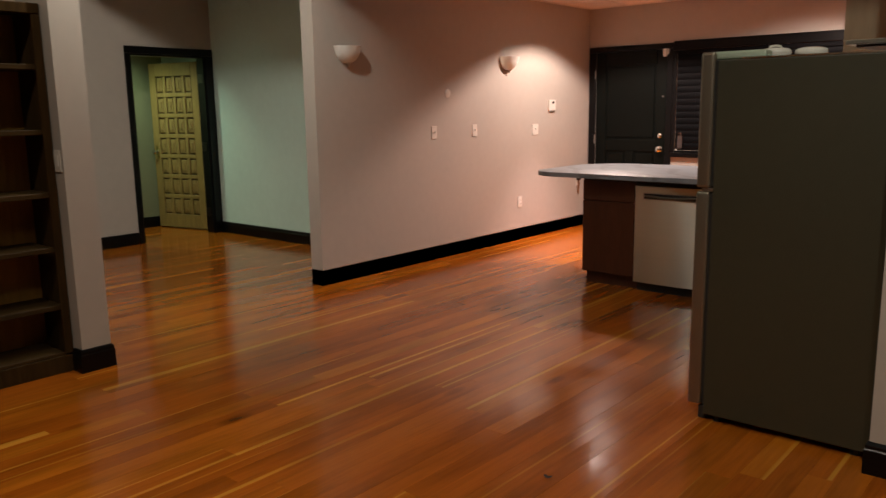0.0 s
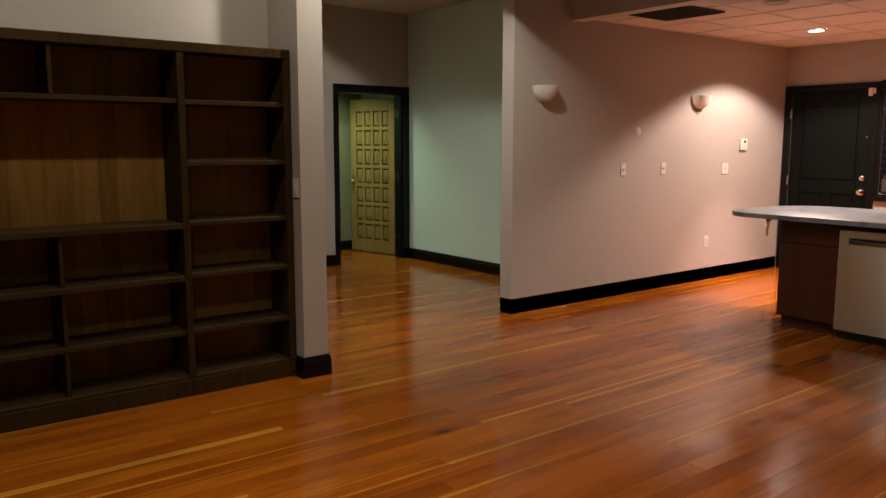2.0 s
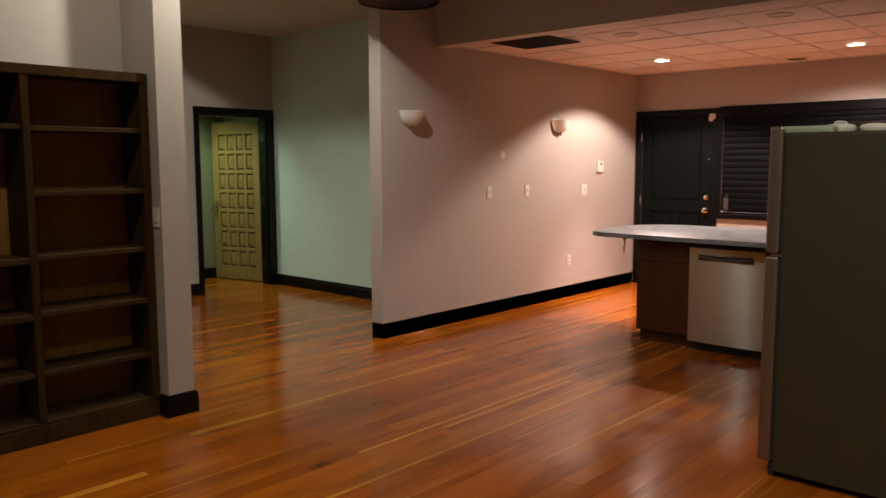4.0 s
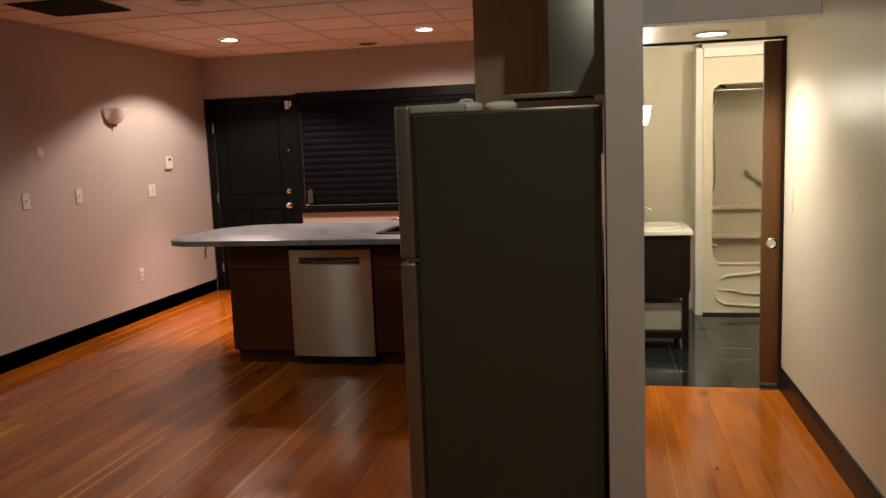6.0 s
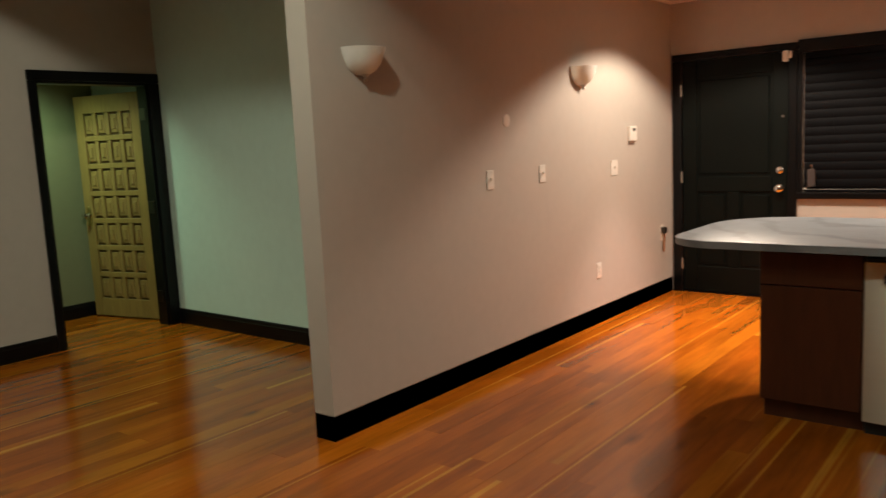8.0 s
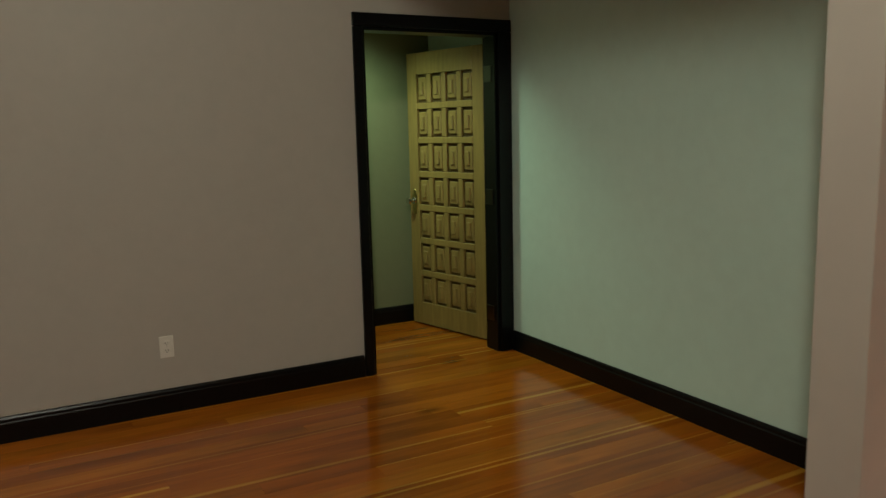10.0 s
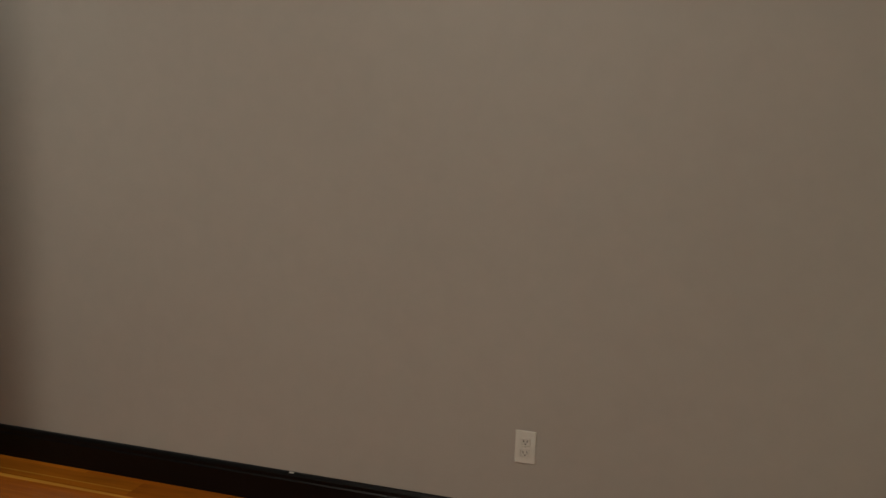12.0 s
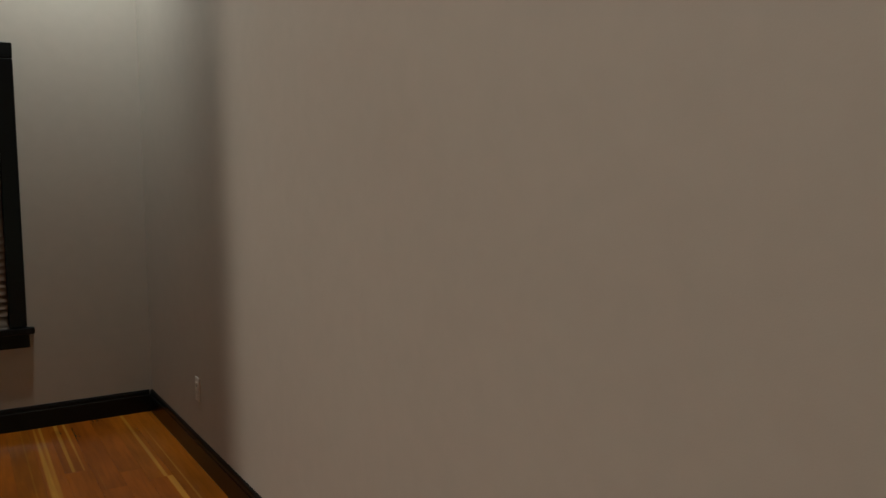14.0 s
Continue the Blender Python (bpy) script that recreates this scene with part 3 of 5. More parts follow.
def black_door():
    y = NORTH_Y
    fr = tagged(new("door_2"), "black painted panelled door in a black frame", "door", "", "structure")
    part("casing", boxed(0.005, 0.088, y - 0.022, y, 0, 2.03, bevel=0.004, segments=1), BLACK, fr)
    part("casing", boxed(0.976, 1.045, y - 0.022, y, 0, 2.03, bevel=0.004, segments=1), BLACK, fr)
    part("casing", boxed(0.005, 1.045, y - 0.022, y, 2.032, 2.09, bevel=0.004, segments=1), BLACK, fr)
    part("threshold", boxed(0.09, 0.974, y - 0.01, y + 0.12, 0.0, 0.012), BLACK, fr)
    leaf = part("leaf", boxed(0.091, 0.973, y + 0.012, y + 0.045, 0.014, 2.027), DOOR_BLACK, fr)
    a, b = 0.091, 0.973
    y0, y1 = y - 0.002, y + 0.0125
    for nm, r in (("stile", (a, a + 0.125, 0.014, 2.027)), ("stile", (b - 0.125, b, 0.014, 2.027)), ("rail", (a + 0.1255, b - 0.1255, 1.88, 2.027)),
                  ("rail", (a + 0.1255, b - 0.1255, 0.90, 1.03)), ("rail", (a + 0.1255, b - 0.1255, 0.014, 0.24)), ("stile", (0.482, 0.582, 0.2405, 0.8995))):
        part(nm, boxed(r[0], r[1], y0, y1, r[2], r[3], bevel=0.004, segments=1), DOOR_BLACK, fr)
    for r in ((a + 0.15, b - 0.15, 1.055, 1.855), (a + 0.15, 0.458, 0.265, 0.875), (0.606, b - 0.15, 0.265, 0.875)):
        part("panel", boxed(r[0], r[1], y + 0.003, y + 0.0125, r[2], r[3], bevel=0.008, segments=1), DOOR_BLACK, fr)
    for z in (0.26, 1.03, 1.78):
        part("hinge", boxed(0.082, 0.098, y - 0.030, y - 0.0225, z - 0.05, z + 0.05, bevel=0.002, segments=1), NICKEL, fr, "worn metal hinge")
    for z, r in ((0.928, 0.034), (1.078, 0.029)):
        bm = bmesh.new()
        prof = [(r, -0.004), (r * 0.95, -0.010), (r * 0.4, -0.014), (r * 0.4, -0.034), (r * 0.8, -0.042), (r * 0.86, -0.058), (r * 0.5, -0.068), (0.0005, -0.069)] if z < 1 else \
            [(r, -0.004), (r * 0.95, -0.016), (r * 0.7, -0.022), (0.0005, -0.023)]
        lathe(bm, prof, (0.912, y, z), 24, axis="y")
        part("knob" if z < 1 else "deadbolt", bm, CHROME, fr, "polished brass-toned knob" if z < 1 else "polished deadbolt", True)
    bm = bmesh.new()
    lathe(bm, [(0.011, -0.003), (0.009, -0.008), (0.0005, -0.008)], (0.93, y, 1.515), 14, axis="y")
    part("peephole", bm, NICKEL, fr, "", True)


black_door()
s = thing("door_sensor", (0.965, NORTH_Y - 0.03, 1.99), "small white plastic alarm sensor on the black door", "sensor")
part("body", boxed(-0.030, 0.012, -0.020, 0.006, -0.045, 0.042, bevel=0.005), WHITE, s)
part("magnet", boxed(0.016, 0.038, -0.014, 0.006, -0.020, 0.036, bevel=0.004), WHITE, s)


def kitchen_window():
    y = NORTH_Y
    w = tagged(new("window_1"), "wide black-framed kitchen window with lowered black blinds", "window", "", "structure")
    part("head_casing", boxed(1.047, 3.98, y - 0.026, y, 2.005, 2.105, bevel=0.004, segments=1), BLACK, w)
    part("side_casing", boxed(1.047, 1.085, y - 0.024, y, 0.86, 2.003, bevel=0.003, segments=1), BLACK, w)
    part("side_casing", boxed(3.90, 3.98, y - 0.024, y, 0.86, 2.003, bevel=0.003, segments=1), BLACK, w)
    part("window_sill", boxed(1.047, 3.98, y - 0.040, y + 0.0, 0.845, 0.895, bevel=0.006, segments=2), BLACK, w)
    part("pane", boxed(1.12, 3.9, y + 0.10, y + 0.106, 0.92, 2.03), NIGHT, w, "dark glass with night behind")


kitchen_window()


def blind(name, x0, x1, y, z0, z1, pitch, label, mat, tilt, facing=-1, width=0.05):
    b = thing(name, ((x0 + x1) / 2, y, z1), label, "blind")
    L = x1 - x0
    part("headrail", boxed(-L / 2, L / 2, -0.022, 0.022, -0.045, 0.0, bevel=0.003, segments=1), mat, b)
    part("bottom_rail", boxed(-L / 2, L / 2, -0.016, 0.016, z0 - z1, z0 - z1 + 0.018, bevel=0.003, segments=1), mat, b)
    bm = bmesh.new()
    n = 6
    ring = []
    for i in range(n + 1):
        u = i / n - 0.5
        ring.append((u * width, 0.0055 * (1 - 4 * u * u)))
    rows = [[bm.verts.new((sx * L / 2, p, q + dz)) for p, q in ring] for sx in (-1, 1) for dz in (0, 0.0022)]
    a0, a1, b0, b1 = rows
    for i in range(n):
        bm.faces.new((a0[i], a0[i + 1], b0[i + 1], b0[i]))
        bm.faces.new((a1[i], b1[i], b1[i + 1], a1[i + 1]))
    for u, v in ((a0, a1), (b0, b1)):
        bm.faces.new(u + v[::-1])
    bm.faces.new((a0[0], b0[0], b1[0], a1[0]))
    bm.faces.new((a0[-1], a1[-1], b1[-1], b0[-1]))
    me = mesh_of("slat", bm, mat)
    z = z1 - 0.07
    while z > z0 + 0.03:
        o = new("slat", me)
        o.parent = b
        o.matrix_local = pose(0, 0, z - z1, tilt + random.uniform(-1.5, 1.5), random.uniform(-0.08, 0.08), 0)
        z -= pitch
    for u in (-0.42, -0.14, 0.14, 0.42):
        part("cord", tube(bmesh.new(), [(u * L, facing * 0.024, -0.045), (u * L, facing * 0.024, z0 - z1 + 0.01)], 0.0012, 5), mat, b)
    return b


blind("black_blind", 1.092, 3.895, NORTH_Y - 0.028 + 0.03, 0.900, 2.002, 0.0685, "lowered black wooden slat blinds over the kitchen window", BLIND, 85, -1, 0.074)
tg = thing("hanging_tag", (1.16, NORTH_Y - 0.036, 1.03), "small clear plastic tag hanging on the blinds", "tag")
part("tag", boxed(-0.028, 0.028, -0.004, 0.0, -0.085, 0.055, bevel=0.004), material("clear_tag", (0.055, 0.045, 0.042), 0.15), tg)
part("hook", tube(bmesh.new(), [(0, -0.002, 0.05), (0.012, -0.002, 0.075), (0, -0.002, 0.09), (-0.012, -0.002, 0.075)], 0.002, 6), CHROME, tg)

# ---------------------------------------------------------------- room window beyond the bookcase


def room_window():
    y = -4.73
    w = tagged(new("window_2"), "black-framed window with pale blinds", "window", "", "structure")
    part("side_casing", boxed(-2.60, -2.515, y, y + 0.022, 0.58, 2.045, bevel=0.004, segments=1), BLACK, w)
    part("side_casing", boxed(-1.515, -1.43, y, y + 0.022, 0.58, 2.045, bevel=0.004, segments=1), BLACK, w)
    part("head_casing", boxed(-2.60, -1.43, y, y + 0.022, 2.047, 2.13, bevel=0.004, segments=1), BLACK, w)
    part("window_sill", boxed(-2.635, -1.395, y, y + 0.055, 0.545, 0.578, bevel=0.006), BLACK, w)
    part("apron", boxed(-2.61, -1.42, y, y + 0.018, 0.465, 0.543, bevel=0.004, segments=1), BLACK, w)
    part("pane", boxed(-2.53, -1.5, y - 0.11, y - 0.104, 0.58, 2.02), NIGHT, w, "dark glass with night behind")


room_window()
blind("window_blind", -2.512, -1.518, -4.73 - 0.026, 0.585, 2.015, 0.040, "lowered brownish slat blinds in the room window",
      material("brown_blind", (0.20, 0.15, 0.12), 0.45, grain=0.15), -55, 1)

# ---------------------------------------------------------------- bookcase


def bookcase():
    xf, xb, y1, y0 = 0.452, 0.175, -2.257, -6.0
    zt = 2.0
    b = thing("bookcase", (0.32, -4.1, 0), "empty dark-stained wooden built-in bookcase", "bookcase")
    inv = Matrix.Translation((-0.32, 4.1, 0))

    def p(nm, *r, mat=WALNUT, bevel=0.003, label=""):
        bm = boxed(*r, bevel=bevel, segments=1) if bevel else boxed(*r)
        bm.transform(inv)
        return part(nm, bm, mat, b, label)

    t = 0.032
    p("side_panel", xb, xf - 0.002, y1 - 0.022, y1, 0, zt - 0.042)
    p("side_panel", xb, xf - 0.002, y0, y0 + 0.022, 0, zt - 0.042)
    p("top_panel", xb, xf - 0.002, y0, y1, zt - 0.04, zt - 0.008)
    p("top_rail", xf, xf + 0.016, y0 - 0.0, y1, zt - 0.055, zt, bevel=0.005)
    p("stile", xf, xf + 0.012, y1 - 0.045, y1, 0.105, zt - 0.057)
    p("plinth", xf - 0.02, xf + 0.012, y0, y1, 0.0, 0.098)
    p("bottom_shelf", xb, xf + 0.005, y0 + 0.023, y1 - 0.0465, 0.0985, 0.118, mat=SHELF_W)
    v = [-2.92, -3.575]
    p("divider", xb, xf, v[0] - t / 2, v[0] + t / 2, 0.119, zt - 0.043)
    p("stile", xf + 0.001, xf + 0.012, v[0] - 0.020, v[0] + 0.020, 0.119, zt - 0.057)
    # narrow bay
    for z in (0.385, 0.712, 1.010, 1.348, 1.690):
        p("shelf", xb, xf - (0.004 if z != 0.712 else -0.010), v[0] + t / 2 + 0.0005, y1 - 0.0465 if z == 0.712 else y1 - 0.0225, z - 0.028, z, mat=SHELF_W)
    # wide bays
    yl = y0 + 0.0225
    for z in (0.385, 0.705, 1.005, 1.695):
        out = 0.014 if z in (0.705, 1.005) else -0.004
        p("shelf", xb, xf + out, yl, v[0] - 0.021, z - (0.034 if out > 0 else 0.028), z, mat=SHELF_W)
    for (z0, z1) in ((0.119, 0.356), (0.386, 0.670), (0.706, 0.970), (1.696, zt - 0.043)):
        for y in (v[1], v[1] - 1.12):
            p("divider", xb, xf - 0.006, y - 0.011, y + 0.011, z0, z1)
    # tongue-and-groove back
    p("back_panel", 0.1702, 0.1710, y0 + 0.001, y1 - 0.001, 0.02, zt - 0.041, bevel=0)
    y = y0 + 0.02
    while y < y1 - 0.02:
        w = random.choice((0.10, 0.13, 0.15, 0.17))
        e = min(y + w, y1 - 0.002)
        p("back_board", 0.1712, 0.1745, y + 0.0006, e - 0.0006, 0.02, zt - 0.041, mat=BACKING, bevel=0)
        y = e
    return b


bookcase()

# ---------------------------------------------------------------- wall fittings


def sconce(y):
    s = thing("wall_sconce", (-0.012, y, 1.93), "unlit white half-bowl wall sconce with a dark finial", "wall lamp", "sconces on the partition wall")
    bm = bmesh.new()
    prof = [(0.020, -0.132), (0.050, -0.128), (0.090, -0.108), (0.122, -0.072), (0.140, -0.034), (0.148, -0.006), (0.150, 0.0), (0.144, 0.0), (0.140, -0.010),
            (0.128, -0.040), (0.108, -0.074), (0.078, -0.104), (0.040, -0.119), (0.001, -0.121)]
    lathe(bm, prof, (0, 0, 0), 28, math.pi, -math.pi / 2)
    bm.transform(Matrix.Diagonal((0.84, 0.88, 1, 1)))
    part("shade", bm, ALABASTER, s, "", True)
    part("backplate", boxed(0.0005, 0.008, -0.055, 0.055, -0.10, -0.01, bevel=0.003, segments=1), PLASTER, s)
    bm = bmesh.new()
    lathe(bm, [(0.001, -0.165), (0.008, -0.160), (0.012, -0.151), (0.007, -0.143), (0.016, -0.138), (0.024, -0.128), (0.001, -0.124)], (0.030, 0, 0), 16)
    part("finial", bm, NICKEL, s, "dark bronze finial", True)
    return s


sconce(0.355)
sconce(2.60)


def plate(name, label, m, kind):
    p = thing(name, (0, 0, 0), label, "outlet" if "outlet" in kind else "switch")
    w = 0.115 if kind == "wide" else 0.072
    part("plate", boxed(0, 0.006, -w / 2, w / 2, -0.0585, 0.0585, bevel=0.003, segments=2), WHITE, p)
    if kind == "outlet":
        for dz in (-0.020, 0.020):
            sock = part("socket", boxed(0.0055, 0.0085, -0.017, 0.017, dz - 0.014, dz + 0.014, bevel=0.004), WHITE, p)
            for dy in (-0.0065, 0.0065):
                part("slot", boxed(0.0086, 0.0091, dy - 0.0012, dy + 0.0012, dz - 0.002, dz + 0.007), DARK, sock)
            part("slot", boxed(0.0086, 0.0091, -0.0025, 0.0025, dz - 0.010, dz - 0.0055), DARK, sock)
    elif kind == "rocker":
        part("rocker", boxed(0.0055, 0.0095, -0.016, 0.016, -0.033, 0.033, bevel=0.003), WHITE, p)
    else:
        part("toggle", boxed(0.0055, 0.018, -0.005, 0.005, -0.004, 0.012, bevel=0.002), WHITE, p)
    for dz in ((-0.046, 0.046) if kind != "outlet" else (0.0,)):
        bm = bmesh.new()
        lathe(bm, [(0.003, 0.0058), (0.0028, 0.0068), (0.0003, 0.0068)], (0, 0, dz), 10, axis="x")
        part("screw", bm, NICKEL, p)
    p.matrix_world = m
    return p


SW = -0.0118
plate("light_switch", "white plastic wall switch on the greige wall", pose(SW, 1.432, 1.203), "toggle")
plate("light_switch", "white plastic wall switch on the greige wall", pose(SW, 2.043, 1.203), "toggle")
plate("light_switch", "wide white plastic switch plate beside the black door", pose(SW, 3.116, 1.180), "wide")
plate("wall_outlet", "white plastic outlet low on the greige wall", pose(SW, 2.826, 0.415), "outlet")
plate("wall_outlet", "white plastic outlet on the wall by the carved door", pose(DOOR_X + 0.0002, -0.94, 0.359), "outlet")
plate("wall_outlet", "white plastic outlet near the room corner", pose(DOOR_X + 0.0002, -3.642, 0.366), "outlet")
plate("light_switch", "white plastic switch on the wall end by the bookcase", pose(0.495, -2.2505, 1.180, 0, 0, -90), "rocker")
plate("light_switch", "white plastic switch on the passage wall", pose(HALL_X0 + 0.0002, -0.67, 1.21), "rocker")
plate("light_switch", "white plastic switch beside the bathroom door", pose(HALL_X1 - 0.0002, 0.90, 1.124, 0, 0, 180), "rocker")
plate("light_switch", "white plastic switch on the bathroom wall by the tub", pose(4.92, 3.3598, 1.13, 0, 0, -90), "rocker")
plate("wall_outlet", "white plastic outlet low on the passage wall", pose(HALL_X1 - 0.0002, -0.91, 0.437, 0, 0, 180), "outlet")

th = thing("thermostat", (SW, 3.43, 1.437), "white square wall thermostat with a small display", "thermostat")
part("body", boxed(0, 0.026, -0.062, 0.062, -0.060, 0.060, bevel=0.006), WHITE, th)
part("display", boxed(0.0262, 0.0272, -0.012, 0.030, 0.018, 0.042), DARK, th, "small dark display")
part("base", boxed(0.0, 0.014, -0.058, 0.058, -0.072, -0.0605, bevel=0.003), WHITE, th)
cv = thing("blank_cover", (SW, 1.635, 1.561), "round white blank cover on the greige wall", "cover plate")
bm = bmesh.new()
lathe(bm, [(0.040, 0.0), (0.040, 0.003), (0.036, 0.005), (0.0005, 0.006)], (0, 0, 0), 28, axis="x")
part("disc", bm, WHITE, cv, "", True)
ph = thing("door_chain", (SW, 4.02, 0.56), "small dark box with a tan strap by the black door", "door fitting")
part("box", boxed(0, 0.045, -0.022, 0.022, -0.005, 0.05, bevel=0.005), GUN, ph)
part("plate", boxed(0, 0.004, -0.030, 0.030, -0.07, 0.07, bevel=0.002, segments=1), WHITE, ph)
part("strap", tube(bmesh.new(), [(0.02, 0, -0.004), (0.026, 0.004, -0.05), (0.02, -0.004, -0.10), (0.016, 0.002, -0.14), (0.02, 0, -0.17)], [0.008, 0.010, 0.009, 0.011, 0.005], 8), TAN, ph, "tan leather strap", True)

# ---------------------------------------------------------------- ceiling fittings


def downlight(x, y, z, lit, glow=LED, r=0.095):
    d = thing("recessed_light", (x, y, z), "lit round recessed ceiling light" if lit else "unlit round recessed ceiling light with a tilted trim", "ceiling light", "recessed ceiling lights")
    bm = bmesh.new()
    lathe(bm, [(r, 0.004), (r, -0.003), (r * 0.93, -0.006), (r * 0.80, -0.004), (r * 0.76, 0.003), (r * 0.76, 0.005)], (0, 0, 0), 32)
    bmesh.ops.delete(bm, geom=[f for f in bm.faces if len(f.verts) > 4], context="FACES_ONLY")
    part("trim", bm, WHITE if lit else GRID, d, "", True)
    bm = bmesh.new()
    lathe(bm, [(r * 0.755, 0.003), (r * 0.5, 0.0015), (0.0005, 0.001)], (0, 0, 0), 28)
    bmesh.ops.delete(bm, geom=[f for f in bm.faces if len(f.verts) > 4], context="FACES_ONLY")
    lens = part("lens", bm, glow if lit else GRID, d, "glowing lens" if lit else "")
    if lit:
        lens.visible_shadow = False
    return d


downlight(0.87, 3.17, KITCHEN_Z - 0.001, True)
downlight(2.665, 3.34, KITCHEN_Z - 0.001, True)
downlight(1.45, 1.41, KITCHEN_Z - 0.001, False)
downlight(2.68, 1.395, KITCHEN_Z - 0.001, False)
downlight(4.78, 0.76, 2.0255, True, HALL_GLOW)
downlight(1.13, -1.76, HIGH_Z - 0.001, True)
v = thing("ceiling_vent", (0.675, 1.19, KITCHEN_Z - 0.004), "dark square return-air vent in the tile ceiling", "vent")
part("frame", boxed(-0.29, 0.29, -0.28, 0.28, -0.006, 0.003), DARK, v)
for i in range(18):
    part("slat", boxed(-0.265, 0.265, -0.25 + i * 0.0285, -0.238 + i * 0.0285, -0.013, -0.0062), DARK, v)
sp = thing("ceiling_speaker", (1.95, 3.96, KITCHEN_Z - 0.002), "round dark recessed fitting with a brown rim in the ceiling", "ceiling light")
bm = bmesh.new()
lathe(bm, [(0.112, 0.002), (0.109, -0.006), (0.096, -0.009), (0.090, -0.006), (0.090, 0.0)], (0, 0, 0), 28)
bmesh.ops.delete(bm, geom=[f for f in bm.faces if len(f.verts) > 4], context="FACES_ONLY")
part("rim", bm, GRID, sp, "", True)
bm = bmesh.new()
lathe(bm, [(0.0895, -0.007), (0.05, -0.005), (0.0005, -0.004)], (0, 0, 0), 24)
bmesh.ops.delete(bm, geom=[f for f in bm.faces if len(f.verts) > 4], context="FACES_ONLY")
part("baffle", bm, DARK, sp)

pl = thing("pendant_lamp", (0.36, -0.13, LOW_Z), "unlit dark metal pendant lamp hanging near the partition wall", "ceiling light")
bm = bmesh.new()
lathe(bm, [(0.30, -0.285), (0.303, -0.278), (0.27, -0.245), (0.20, -0.205), (0.10, -0.180), (0.03, -0.170), (0.03, -0.160), (0.11, -0.168), (0.21, -0.192), (0.29, -0.235), (0.315, -0.283), (0.312, -0.288)], (0, 0, 0), 40)
bmesh.ops.delete(bm, geom=[f for f in bm.faces if len(f.verts) > 4], context="FACES_ONLY")
part("shade", bm, material("dark_blue_metal", (0.03, 0.035, 0.045), 0.35, 0.6), pl, "", True)
part("rod", tube(bmesh.new(), [(0, 0, -0.165), (0, 0, -0.02)], 0.008, 10), GUN, pl)
bm = bmesh.new()
lathe(bm, [(0.055, 0.0), (0.052, -0.018), (0.012, -0.026), (0.0005, -0.026)], (0, 0, -0.0005), 20)
part("canopy", bm, GUN, pl, "", True)

# ---------------------------------------------------------------- island


def worktop_outline(x0, x1, y0, y1, r0, r1):
    """A slab's outline with its two free corners rounded."""
    pts = [(x1, y0), (x1, y1)]
    for i in range(9):
        a = math.pi / 2 + (math.pi / 2) * i / 8
        pts.append((x0 + r1 + r1 * math.cos(a), y1 - r1 + r1 * math.sin(a)))
    for i in range(9):
        a = math.pi + (math.pi / 2) * i / 8
        pts.append((x0 + r0 + r0 * math.cos(a), y0 + r0 + r0 * math.sin(a)))
    return pts


IX1 = 3.62
SX0, SX1, SY0, SY1 = 2.70, 3.44, 1.50, 1.91    # sink cut-out


def island_top():
    bm = bmesh.new()
    pts = worktop_outline(1.175, IX1, 1.212, 2.36, 0.25, 0.44)
    z0, z1 = 0.871, 0.909
    lo = [bm.verts.new((x, y, z0)) for x, y in pts]
    hi = [bm.verts.new((x, y, z1)) for x, y in pts]
    hole = [(SX0, SY0), (SX1, SY0), (SX1, SY1), (SX0, SY1)]
    hl = [bm.verts.new((x, y, z0)) for x, y in hole]
    hh = [bm.verts.new((x, y, z1)) for x, y in hole]
    n = len(pts)
    outer = []
    for i in range(n):
        outer.append(bm.faces.new((lo[i], lo[(i + 1) % n], hi[(i + 1) % n], hi[i])))
    for i in range(4):
        bm.faces.new((hl[i], hh[i], hh[(i + 1) % 4], hl[(i + 1) % 4]))
    for ring, h in ((hi, hh), (lo, hl)):
        edges = [bm.edges.get((ring[i], ring[(i + 1) % n])) for i in range(n)] + [bm.edges.get((h[i], h[(i + 1) % 4])) for i in range(4)]
        bmesh.ops.triangle_fill(bm, use_beauty=True, edges=edges)
    rim = [e for f in outer for e in f.edges if abs(e.verts[0].co.z - e.verts[1].co.z) < 1e-5]
    bmesh.ops.bevel(bm, geom=list(set(rim)), offset=0.008, segments=3, profile=0.5, affect="EDGES")
    t = thing("island_worktop", (0, 0, 0), "grey marble-patterned worktop with rounded corners on the island", "worktop")
    part("slab", bm, MARBLE, t, "", True)
    # laminate edge band round the free sides
    eb = bmesh.new()
    ring = [Vector(p) for p in pts[1:] + pts[:1]]
    mid = Vector(((1.17 + IX1) / 2, 1.79))
    rows = []
    for i, p in enumerate(ring):
        a, b = ring[max(i - 1, 0)], ring[min(i + 1, len(ring) - 1)]
        d = (b - a).normalized()
        o = Vector((d.y, -d.x))
        if o.dot(p - mid) < 0:
            o = -o
        rows.append([eb.verts.new((q.x, q.y, z)) for q, z in ((p + o * 0.0003, z0 + 0.002), (p + o * 0.0022, z0 + 0.002), (p + o * 0.0022, z1 - 0.003), (p + o * 0.0003, z1 - 0.003))])
    for u, v in zip(rows, rows[1:]):
        for i in range(4):
            eb.faces.new((u[i], u[(i + 1) % 4], v[(i + 1) % 4], v[i]))
    part("edge_band", eb, MARBLE, t, "", True)
    return t


island_top()


